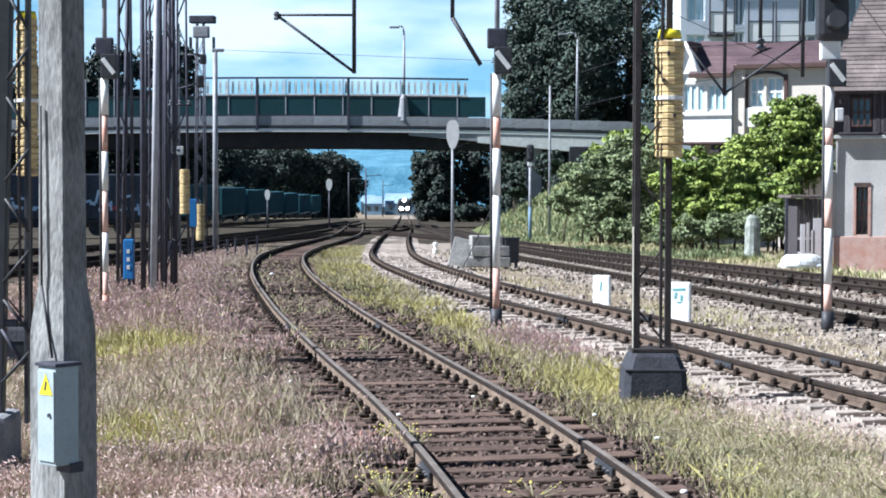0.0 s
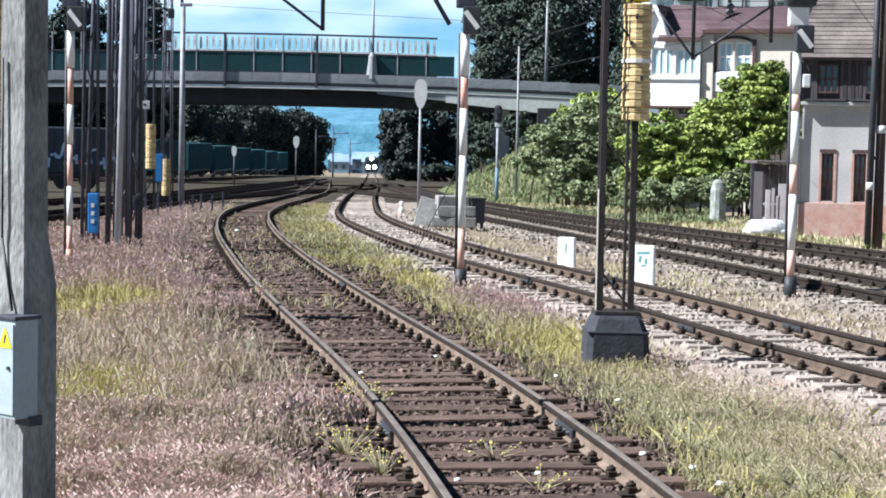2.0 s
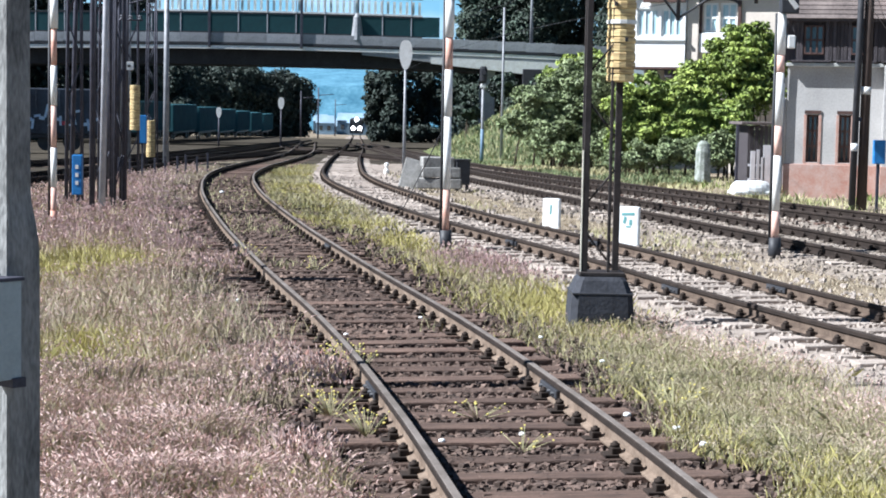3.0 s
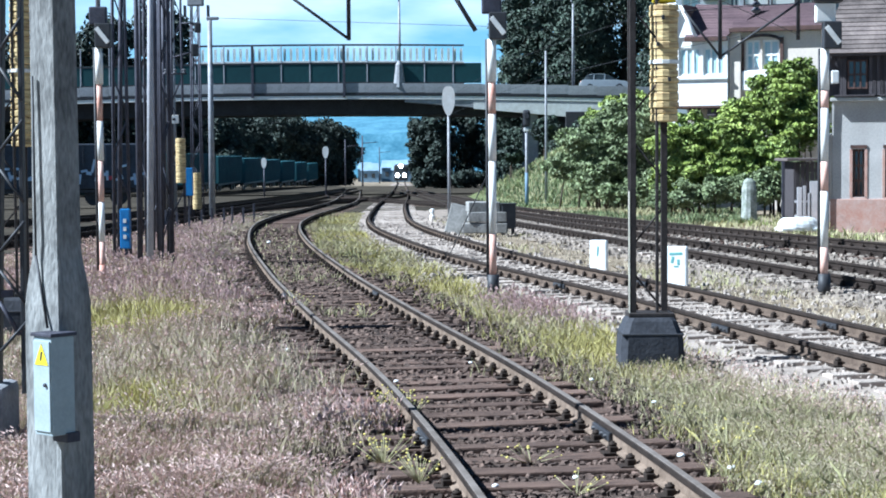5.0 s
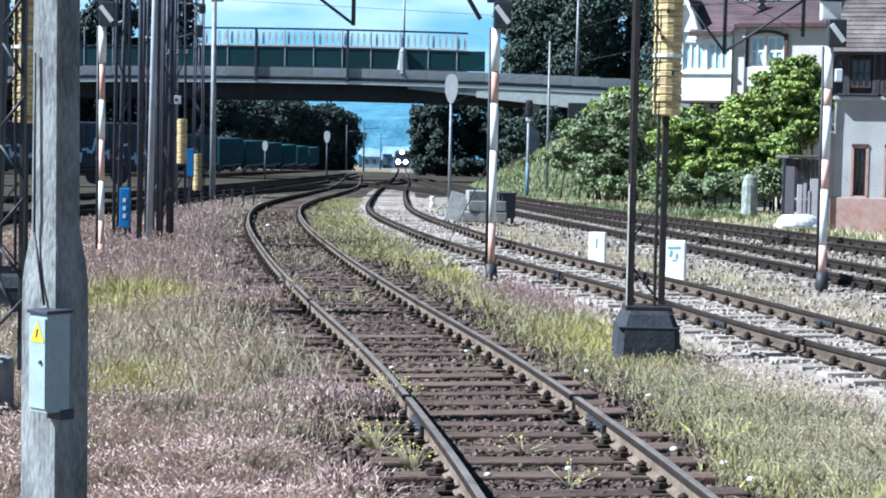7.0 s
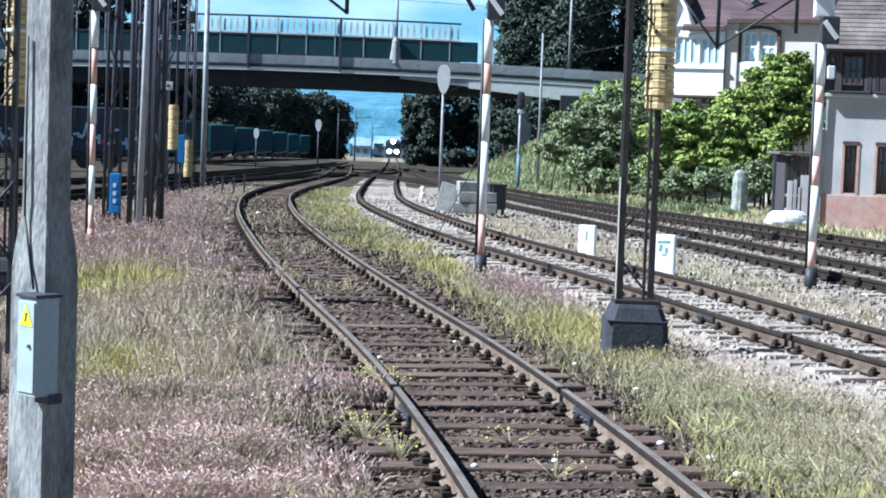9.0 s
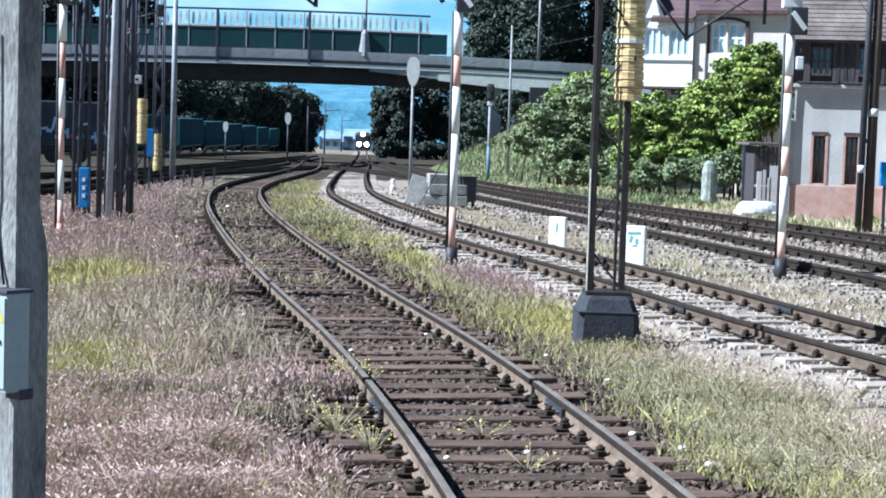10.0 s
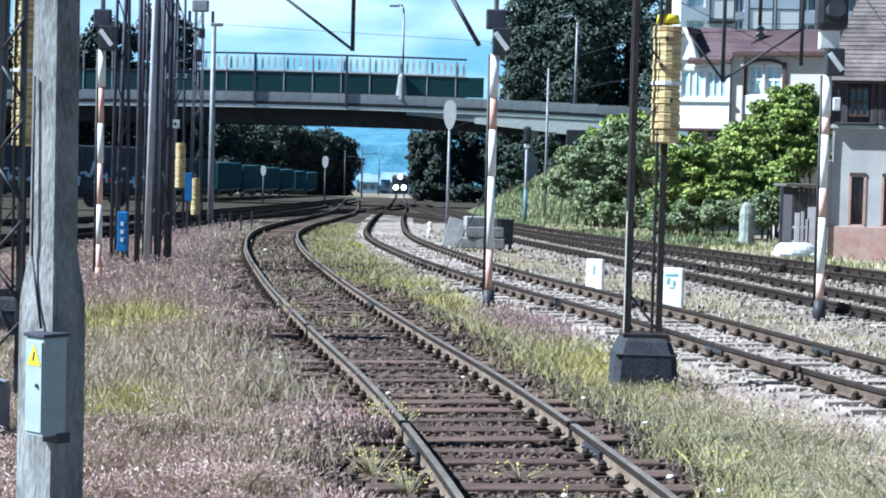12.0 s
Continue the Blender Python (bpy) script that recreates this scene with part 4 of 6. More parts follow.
def window(parent, x0, x1, z0, z1, y, frame_mat, pane_mat, cols, rows, bar=0.05, sill=None):
    w = new("window")
    w.parent = parent
    ob = part("pane", B(((x0 + x1) / 2, y + 0.08, (z0 + z1) / 2), (x1 - x0 - 0.01, 0.02, z1 - z0 - 0.01)), pane_mat, w)
    for i in range(cols + 1):
        x = x0 + bar / 2 + (x1 - x0 - bar) * i / cols
        part("frame_bar", B((x, y + 0.045, (z0 + z1) / 2), (bar, 0.05, z1 - z0 - 0.004), 0.006), frame_mat, w)
    for k in range(rows + 1):
        z = z0 + bar / 2 + (z1 - z0 - bar) * k / rows
        part("frame_bar", B(((x0 + x1) / 2, y + 0.048, z), (x1 - x0 - 0.006, 0.045, bar), 0.006), frame_mat, w)
    if sill:
        part("sill", B(((x0 + x1) / 2, y - 0.05, z0 - 0.05), (x1 - x0 + 0.16, 0.18, 0.08), 0.015), sill, w)
    return w


def tiled_roof(parent, a, b, c, d, rows, material):
    """Courses of tiles between the eave a-b and the ridge d-c."""
    a, b, c, d = (Vector(q) for q in (a, b, c, d))
    n = (b - a).cross(d - a).normalized()
    for i in range(rows):
        u, v = i / rows, (i + 1.08) / rows
        bm = bmesh.new()
        p = [a.lerp(d, u), b.lerp(c, u), b.lerp(c, min(v, 1)), a.lerp(d, min(v, 1))]
        lo = [bm.verts.new(q + n * (0.03 if k < 2 else 0.01)) for k, q in enumerate(p)]
        hi = [bm.verts.new(q + n * (0.06 if k < 2 else 0.035)) for k, q in enumerate(p)]
        bm.faces.new(hi)
        bm.faces.new(list(reversed(lo)))
        for k in range(4):
            bm.faces.new((lo[k], lo[(k + 1) % 4], hi[(k + 1) % 4], hi[k]))
        part("tile_course", bm, material, parent)


def signal_box_building():
    b = thing("signal_box", 12.15, 55.0, ground_z(55), -15, "grey rendered signal house with dark timber upper storey", "building")
    holes = [(0.62, 0.98, 0.98, 2.45), (1.60, 1.96, 0.98, 2.45)]
    wall_with_holes("wall", 0.0, 2.91, 0.92, 3.92, 0, 0.35, holes, M_RENDER, b)
    part("plinth", B((1.36, 0.15, 0.36), (2.82, 0.42, 1.12), 0.02), M_BRICK, b, "red brick plinth")
    part("side_wall", B((0.175, 3.2, 2.42), (0.34, 5.7, 3.0)), M_RENDER, b)
    part("side_plinth", B((0.165, 3.2, 0.36), (0.40, 5.7, 1.12)), M_BRICK, b)
    part("buttress", B((-0.12, 0.2, 1.9), (0.22, 0.5, 2.1), 0.05), M_RENDER, b)
    for h in holes:
        window(b, *h, 0.12, M_BROWNFRAME, M_PANE, 2, 3, 0.07, M_BRICK)
    for h in holes:
        for x in (h[0] - 0.045, h[1] + 0.045):
            part("jamb", B((x, 0.0, (h[2] + h[3]) / 2), (0.085, 0.05, h[3] - h[2]), 0.008), M_BRICK, b)
    part("lintel", B((0.80, -0.01, 2.53), (0.50, 0.06, 0.10)), M_BROWNFRAME, b)
    part("lintel", B((1.78, -0.01, 2.53), (0.50, 0.06, 0.10)), M_BROWNFRAME, b)
    part("cornice", B((1.42, -0.04, 3.98), (2.95, 0.46, 0.11), 0.02), M_CONCRETE, b, "pale moulded ledge")
    x = 0.02
    while x < 2.8:
        part("ledge_cover", B((x + 0.66, -0.09, 4.09), (1.22, 0.46, 0.06), 0.01), M_BOARD, b)
        x += 1.36
    # timber storey
    part("storey_core", B((1.55, 2.9, 4.72), (3.1, 5.6, 1.22)), M_BOARD, b)
    k = 0
    x = -0.02
    while x < 3.1:
        if not (0.42 < x < 1.02 or 1.82 < x < 2.5):
            part("board", B((x + 0.055, -0.02 - 0.012 * (k % 2), 4.72), (0.105, 0.05, 1.24), 0.006), M_BOARD, b)
        k += 1
        x += 0.112
    window(b, 0.45, 1.06, 4.30, 5.2, -0.06, M_BROWNFRAME, M_PANE, 3, 2, 0.06)
    window(b, 1.86, 2.5, 4.30, 5.2, -0.06, M_BROWNFRAME, M_PANE, 3, 2, 0.06)
    part("corner_post", B((-0.10, -0.02, 4.72), (0.16, 0.16, 1.3), 0.01), M_BOARD, b)
    part("eave_board", B((1.5, -0.28, 5.38), (3.7, 0.08, 0.14), 0.01), M_BOARD, b)
    tiled_roof(b, (-0.35, -0.35, 5.36), (7.4, -0.35, 5.36), (7.4, 3.2, 9.6), (1.1, 3.2, 9.6), 30, M_TILE)
    tiled_roof(b, (-0.35, 6.5, 5.36), (-0.35, -0.35, 5.36), (1.1, 3.2, 9.6), (1.1, 3.2, 9.6), 16, M_TILE)
    # projecting brick bay with a curved skirt
    part("bay_wall", B((5.1, -0.35, 1.98), (4.4, 0.9, 4.0), 0.02), M_RENDER, b)
    part("bay_plinth", B((5.1, -0.38, 0.36), (4.46, 0.94, 1.12), 0.02), M_BRICK, b)
    part("bay_upper", B((5.2, -0.45, 6.6), (4.2, 1.1, 1.7), 0.03), M_BRICK, b, "red brick upper bay")
    part("bay_ledge", B((5.2, -0.50, 5.68), (4.4, 1.3, 0.16), 0.03), M_FRAME, b)
    part("bay_middle", B((5.15, -0.30, 4.8), (4.1, 0.8, 1.6)), M_BOARD, b)
    window(b, 3.55, 4.35, 4.25, 5.35, -0.80, M_FRAME, M_PANE, 2, 2, 0.10)
    part("bay_panel", B((3.75, -0.84, 3.75), (0.9, 0.1, 0.85), 0.02), M_BRICK, b)
    part("drainpipe", R((-0.12, -0.12, 0.0), (-0.12, -0.12, 3.4), 0.05, n=8), M_GREYSTEEL, b)
    part("drainpipe", R((-0.12, -0.12, 3.4), (-0.25, -0.2, 5.3), 0.05, n=8), M_GREYSTEEL, b)


signal_box_building()


def villa():
    v = thing("villa", 0, 85, 0, 0, "white and cream villa with a purple tiled roof", "house")
    v.matrix_basis = pose(14.5, 85, 0, 0, 0, -22) @ pose(-14.5, 0, 0)
    left = [(11.62, 12.68, 5.92, 7.25), (12.80, 13.86, 5.92, 7.25)]
    wall_with_holes("bay_wall", 11.44, 13.98, 4.5, 7.75, -1.0, 0.3, left, M_HOUSEWHITE, v)
    part("bay_side", B((11.60, 1.0, 6.1), (0.3, 3.7, 3.2)), M_HOUSEWHITE, v)
    part("bay_side", B((13.83, -0.2, 6.1), (0.3, 0.99, 3.2)), M_HOUSEWHITE, v)
    part("bay_sill_band", B((12.7, -1.03, 5.80), (2.64, 0.14, 0.12), 0.02), M_FRAME, v)
    part("bay_floor", B((12.7, 0.2, 4.44), (2.66, 2.6, 0.12), 0.02), M_BROWNFRAME, v)
    right = [(14.75, 15.45, 6.15, 7.55), (15.55, 16.35, 6.15, 7.55)]
    wall_with_holes("front_wall", 13.98, 18.3, 3.0, 8.15, -0.60, 0.35, right, M_CREAM, v)
    part("pilaster", B((14.30, -0.68, 5.6), (0.55, 0.3, 5.1), 0.03), M_CREAM, v)
    part("white_apron", B((15.55, -0.66, 5.65), (1.9, 0.16, 0.9), 0.02), M_HOUSEWHITE, v)
    part("lower_wall", B((14.9, 1.6, 2.0), (6.6, 1.8, 5.2), 0.02), M_CREAM, v)
    for x in (12.3, 13.2):
        part("bracket_stone", B((x, -0.6, 4.2), (0.42, 0.7, 0.40), 0.05), M_BOARD, v)
    for h in left:
        window(v, *h, -0.95, M_FRAME, M_CYANPANE, 3, 1, 0.10)
    for h in right:
        window(v, *h, -0.52, M_FRAME, M_CYANPANE, 2, 2, 0.10, M_FRAME)
    # gable with white barge boards, main roof and bay roof
    bm = bmesh.new()
    f = [bm.verts.new(q) for q in ((11.2, -1.1, 7.75), (12.5, -1.1, 7.75), (11.75, -1.1, 9.2))]
    bk = [bm.verts.new((q.co.x, -0.9, q.co.z)) for q in f]
    bm.faces.new(f)
    bm.faces.new(list(reversed(bk)))
    for k in range(3):
        bm.faces.new((f[k], bk[k], bk[(k + 1) % 3], f[(k + 1) % 3]))
    part("gable", bm, M_HOUSEWHITE, v)
    for x0, z0, x1, z1 in ((11.15, 7.7, 11.75, 9.25), (11.75, 9.25, 12.6, 7.6)):
        part("barge_board", R((x0, -1.2, z0), (x1, -1.2, z1), 0.09, n=6), M_FRAME, v)
    tiled_roof(v, (12.0, -1.28, 7.70), (14.0, -1.28, 7.70), (15.2, 1.8, 9.3), (11.8, 1.8, 9.5), 20, M_PURPLETILE)
    tiled_roof(v, (14.2, -0.95, 8.10), (18.8, -0.95, 8.10), (18.0, 3.0, 9.5), (13.4, 3.0, 9.4), 20, M_PURPLETILE)
    tiled_roof(v, (11.0, 6.0, 7.7), (11.0, -1.2, 7.7), (11.9, -1.2, 9.3), (11.9, 6.0, 9.5), 8, M_PURPLETILE)
    part("eave", B((16.4, -0.88, 8.03), (4.7, 0.3, 0.20), 0.02), M_BROWNFRAME, v)
    for x in (14.62, 16.48):
        part("window_post", B((x, -0.65, 6.85), (0.16, 0.14, 1.6), 0.01), M_BROWNFRAME, v)
    for k in range(8):
        a0, a1 = math.pi * k / 8, math.pi * (k + 1) / 8
        part("arch_stone", R((15.55 - 0.93 * math.cos(a0), -0.67, 7.42 + 0.35 * math.sin(a0)), (15.55 - 0.93 * math.cos(a1), -0.67, 7.42 + 0.35 * math.sin(a1)), 0.07, n=6), M_BOARD, v)
    part("eave", B((13.0, -1.24, 7.62), (2.05, 0.20, 0.18), 0.02), M_BROWNFRAME, v)
    part("body", B((15.0, 3.2, 5.2), (6.0, 4.0, 5.6)), M_CREAM, v)


villa()


def pale_block():
    b = thing("apartment_block", 22.0, 118, 0, 0, "pale apartment block with framed balconies behind the villa", "building")
    holes = [(-5.9, -4.7, 10.2, 12.4), (-5.9, -4.7, 13.3, 15.8), (-2.75, -2.1, 10.2, 12.6), (-2.75, -2.1, 13.0, 15.8), (1.5, 2.7, 10.2, 12.4), (1.5, 2.7, 13.2, 15.8), (4.2, 5.4, 10.2, 12.4), (4.2, 5.4, 13.2, 15.8)]
    wall_with_holes("wall", -6.3, 7.0, -2.0, 17.5, 0, 0.4, holes, M_BLOCK, b)
    part("core", B((0.35, 4.45, 7.7), (13.2, 7.7, 19.3)), M_BLOCK, b)
    part("roof", B((0.35, 4.0, 17.7), (13.9, 9.0, 0.4), 0.05), M_TILE, b)
    for k, h in enumerate(holes):
        window(b, *h, 0.15, M_FRAME, M_CYANPANE if k < 2 else M_PANE, 2, 1, 0.1)
    for x0, x1, z0 in ((-4.5, -2.9, 12.4), (-1.95, -0.35, 11.8), (-0.15, 1.4, 11.8), (2.8, 4.1, 12.4)):
        y = -0.9
        bal = new("balcony")
        bal.parent = b
        part("balcony_slab", B(((x0 + x1) / 2, -0.45, z0 - 0.08), (x1 - x0 + 0.1, 0.89, 0.14), 0.02), M_BOARD, bal)
        part("balcony_panel", B(((x0 + x1) / 2, y, z0 + 0.72), (x1 - x0 - 0.12, 0.05, 1.25), 0.01), M_HOUSEWHITE, bal)
        for z in (z0 + 0.05, z0 + 1.4):
            part("balcony_rail", B(((x0 + x1) / 2, y - 0.01, z), (x1 - x0, 0.07, 0.08), 0.01), M_BOARD, bal)
        for x in (x0, x1):
            part("balcony_post", B((x, y - 0.02, z0 + 1.3), (0.09, 0.08, 2.8), 0.01), M_BOARD, bal)


M_BLOCK = mat("pale_block_render", (0.62, 0.66, 0.70), (0.48, 0.53, 0.58), 0.5, 0.85, bump=0.15, fine=6)
pale_block()


M_MOSSY = mat("mossy_pale_stone", (0.40, 0.42, 0.40), (0.13, 0.15, 0.11), 3.5, 0.95, bump=0.6, fine=16)


def shed_and_fence():
    s = thing("shed", 12.6, 62.5, label="low dark timber shed with a flat roof", category="shed")
    for i in range(9):
        part("board", B((0.17 * i, 0.0, 1.05), (0.155, 0.04, 2.1), 0.008), M_BOARD, s)
    part("side", B((-0.10, 1.0, 1.05), (0.08, 2.0, 2.1)), M_BOARD, s)
    part("roof", B((0.55, 0.8, 2.18), (2.0, 2.4, 0.10), 0.02), M_TILE, s)
    part("post", B((-0.55, -0.2, 1.05), (0.10, 0.10, 2.15), 0.01), M_STEEL, s)
    f = thing("picket_fence", 11.85, 58.5, label="grey wooden picket fence before the shed", category="fence")
    for i, (h, w) in enumerate(((1.25, 0.16), (1.3, 0.10), (1.05, 0.12), (1.45, 0.34), (1.2, 0.10), (1.0, 0.10), (1.0, 0.10), (0.95, 0.10), (1.0, 0.10))):
        part("picket", B((0.17 * i, 0, h / 2 - 0.05), (w, 0.035, h + 0.1), 0.008), M_FENCE, f)
    for z in (0.3, 0.78):
        part("rail", B((0.65, 0.035, z), (1.6, 0.035, 0.08), 0.006), M_FENCE, f)
    t = thing("white_tub", 10.85, 53.6, rz=6, label="upturned white tub lying in the grass", category="tub")
    bm = bmesh.new()
    bmesh.ops.create_uvsphere(bm, u_segments=20, v_segments=12, radius=1.0, matrix=Matrix.Diagonal((0.68, 0.42, 0.40, 1)))
    bmesh.ops.bisect_plane(bm, geom=bm.verts[:] + bm.edges[:] + bm.faces[:], plane_co=(0, 0, -0.02), plane_no=(0, 0, 1), clear_inner=True)
    for vtx in bm.verts:
        vtx.co.z = min(vtx.co.z, 0.30) + 0.10 + 0.03 * noise.noise(vtx.co * 4)
    part("hull", bm, M_STONEWHITE, t)
    part("rim", B((0, 0, 0.05), (1.30, 0.78, 0.12), 0.05), M_STONEWHITE, t)
    g = thing("old_pillar", 11.5, 66.0, label="pale grey mossy stone pillar under the leaves", category="pillar")
    bm = bmesh.new()
    rings = []
    for z, w in ((-0.1, 0.30), (0.5, 0.29), (1.1, 0.27), (1.4, 0.22), (1.52, 0.10)):
        rings.append([bm.verts.new((w * math.cos(a) * (1 + 0.18 * noise.noise(Vector((a, z * 2, 3)))), w * math.sin(a) * (1 + 0.18 * noise.noise(Vector((a, z * 2, 7)))), z)) for a in [2 * math.pi * k / 12 for k in range(12)]])
    for a, b in zip(rings[:-1], rings[1:]):
        for k in range(12):
            bm.faces.new((a[k], a[(k + 1) % 12], b[(k + 1) % 12], b[k]))
    bm.faces.new(rings[-1])
    part("shaft", bm, M_MOSSY, g)


shed_and_fence()


# ---------------------------------------------------------------- rolling stock
M_TEAL = mat("teal_wagon_paint", (0.040, 0.135, 0.155), (0.022, 0.08, 0.10), 0.6, 0.6, fine=5)
M_DARKWAGON = mat("dark_wagon_paint", (0.06, 0.075, 0.10), (0.03, 0.032, 0.04), 0.6, 0.6, fine=5)
M_GRAF = mat("pale_spray_paint", (0.62, 0.72, 0.78), (0.30, 0.42, 0.60), 3, 0.6, fine=8)
M_GRAFRED = mat("red_spray_paint", (0.45, 0.06, 0.08), (0.30, 0.05, 0.07), 3, 0.6)


def goods_wagon(x, y, rz, length, height, material, label):
    w = thing("goods_wagon", x, y, rz=rz, label=label, category="wagon", group="stabled wagons")
    part("body", B((0, 0, 1.1 + height / 2), (length, 2.8, height), 0.08), material, w)
    part("underframe", B((0, 0, 0.98), (length - 0.3, 2.5, 0.2), 0.02), M_BLACK, w)
    n = int(length / 1.2)
    for i in range(n + 1):
        part("rib", B((-length / 2 + 0.15 + (length - 0.3) * i / n, -1.44, 1.1 + height / 2), (0.10, 0.08, height - 0.1), 0.01), material, w)
    for sx in (-0.36, -0.26, 0.26, 0.36):
        for sy in (-0.75, 0.75):
            part("wheel", R((sx * length, sy - 0.06, 0.62), (sx * length, sy + 0.06, 0.62), 0.46, n=18), M_BLACK, w)
    return w


for i in range(7):
    goods_wagon(-25.6 + 0.22 * i, 181 + 23.5 * i, 90, 22.0, 3.0, M_TEAL, "teal ribbed goods wagon standing beyond the bridge")
dark = goods_wagon(-23.0, 99, 12, 14.0, 2.5, M_DARKWAGON, "dark goods wagon with pale and red graffiti")
rg = random.Random(4)
for i in range(34):
    tall = i % 3 == 0
    part("graffiti_shape", B((-1.6 + i * 0.25, -1.50 - 0.002 * (i % 4), 1.95 + rg.uniform(-0.35, 0.45)), (0.14 if tall else rg.uniform(0.3, 0.55), 0.02, rg.uniform(0.45, 0.85) if tall else rg.uniform(0.10, 0.22)), 0.0, Euler((0, radians(rg.uniform(-14, 14)), 0)).to_matrix()), M_GRAFRED if i in (12, 13, 25) else M_GRAF, dark)
goods_wagon(-37.5, 96, 12, 14.0, 2.5, M_DARKWAGON, "dark goods wagon behind the mast cluster")

M_HEADLIGHT = mat("headlight", (1.0, 0.97, 0.90), (1.0, 0.97, 0.90), 1, 0.3, emit=14.0)
M_LOCO = mat("dark_locomotive_paint", (0.05, 0.055, 0.06), (0.03, 0.03, 0.035), 0.8, 0.5)


def locomotive():
    """Front at the origin, facing -y."""
    t = tagged(new("locomotive"), "dark approaching locomotive with three bright headlights", "locomotive")
    part("body", B((0, 8.0, 2.1), (2.7, 16.0, 2.6), 0.25), M_LOCO, t)
    part("roof", B((0, 8.0, 3.45), (2.3, 15.2, 0.3), 0.12), M_LOCO, t)
    part("buffer_beam", B((0, 0.05, 0.85), (2.6, 0.25, 0.5), 0.05), M_BLACK, t)
    for sx in (-0.5, 0.5):
        part("windscreen", B((sx, -0.01, 2.65), (0.85, 0.06, 0.65), 0.02), M_PANE, t)
    for sx in (-0.88, 0.88):
        part("buffer", R((sx, -0.05, 0.9), (sx, -0.55, 0.9), 0.22, n=14), M_BLACK, t)
        part("headlight", R((sx * 0.75, -0.02, 1.62), (sx * 0.75, -0.12, 1.62), 0.34, 0.36, 18), M_HEADLIGHT, t, "round white headlight")
    part("headlight", R((0, -0.02, 3.38), (0, -0.14, 3.38), 0.34, 0.36, 18), M_HEADLIGHT, t, "round white headlight")
    for y in (2, 4.5, 11.5, 14):
        for sx in (-0.75, 0.75):
            part("wheel", R((sx - 0.07, y, 0.55), (sx + 0.07, y, 0.55), 0.55, n=18), M_BLACK, t)
    return t


M_CAR = mat("silver_car_paint", (0.55, 0.58, 0.60), (0.48, 0.51, 0.53), 2, 0.25, 0.3, spec=0.6)


def car_shape(profile, half, material, name, parent):
    bm = bmesh.new()
    l = [bm.verts.new((x, -half, z)) for x, z in profile]
    r = [bm.verts.new((x, half, z)) for x, z in profile]
    bm.faces.new(l)
    bm.faces.new(list(reversed(r)))
    n = len(profile)
    for k in range(n):
        bm.faces.new((l[k], r[k], r[(k + 1) % n], l[(k + 1) % n]))
    bmesh.ops.recalc_face_normals(bm, faces=bm.faces)
    bmesh.ops.bevel(bm, geom=list(bm.edges), offset=0.05, segments=2, affect="EDGES")
    return part(name, bm, material, parent)


def passing_car():
    c = tagged(new("car"), "silver hatchback car driving over the bridge", "car")
    car_shape([(-2.1, 0.3), (2.1, 0.3), (2.15, 0.62), (1.95, 0.85), (1.0, 0.98), (-1.9, 1.0), (-2.15, 0.75)], 0.86, M_CAR, "body", c)
    car_shape([(-1.85, 0.98), (1.05, 0.98), (0.35, 1.42), (-0.1, 1.5), (-1.1, 1.49), (-1.6, 1.35)], 0.72, M_PANE, "cabin_glass", c)
    car_shape([(-1.55, 1.42), (0.25, 1.42), (0.0, 1.535), (-1.15, 1.52)], 0.68, M_CAR, "roof_panel", c)
    for x in (0.0, -0.95):
        for sy in (-0.73, 0.73):
            part("door_pillar", B((x, sy, 1.2), (0.08, 0.03, 0.48), 0, Euler((0, radians(8), 0)).to_matrix()), M_CAR, c)
    for x in (-1.3, 1.3):
        for sy in (-0.78, 0.78):
            w = part("wheel", R((x, sy - 0.1, 0.32), (x, sy + 0.1, 0.32), 0.32, n=20), M_BLACK, c)
            part("rim", R((x, sy - 0.105, 0.32), (x, sy + 0.105, 0.32), 0.2, n=14), M_GREYSTEEL, w)
    part("headlight", B((2.08, -0.6, 0.68), (0.12, 0.35, 0.14), 0.03), M_FRAME, c)
    part("tail_light", B((-2.1, -0.65, 0.8), (0.08, 0.28, 0.16), 0.03), M_RED, c)
    return c


loco = locomotive()
car = passing_car()


# ---------------------------------------------------------------- trees, hedge, bank
def leaf_mesh(name, blobs, count, size, material, parent=None, seed=1, flat=0.85):
    """Leaves as small bent quads in uneven shells round the given clumps (x, y, z, r)."""
    rng = np.random.default_rng(seed)
    b = np.array(blobs, dtype=float)
    wts = b[:, 3] ** 2
    idx = rng.choice(len(b), count, p=wts / wts.sum())
    d = rng.normal(size=(count, 3))
    d /= np.linalg.norm(d, axis=1)[:, None]
    lump = 1 + 0.22 * np.sin(d[:, 0] * 5 + idx * 1.7) * np.cos(d[:, 2] * 6 + idx) + 0.16 * np.sin(d[:, 1] * 11 + d[:, 2] * 9 + idx * 2.1)
    rad = b[idx, 3] * lump * (1 - 0.45 * rng.random(count) ** 2.2)
    c = b[idx, :3] + d * rad[:, None] * np.array([1, 1, flat])
    nrm = d + rng.normal(size=(count, 3)) * 0.55 + np.array([0, 0, 0.35])
    nrm /= np.linalg.norm(nrm, axis=1)[:, None]
    t = np.cross(nrm, rng.normal(size=(count, 3)))
    t /= np.linalg.norm(t, axis=1)[:, None]
    u = np.cross(nrm, t)
    s = size * rng.uniform(0.6, 1.4, count)[:, None]
    v = np.stack([c - t * s, c - u * s * 0.5 + nrm * s * 0.15, c + t * s - nrm * s * 0.12, c + u * s * 0.5 + nrm * s * 0.15], 1).reshape(-1, 3)
    f = np.arange(count * 4).reshape(-1, 4)
    return raw(name, v.tolist(), f.tolist(), material, parent)


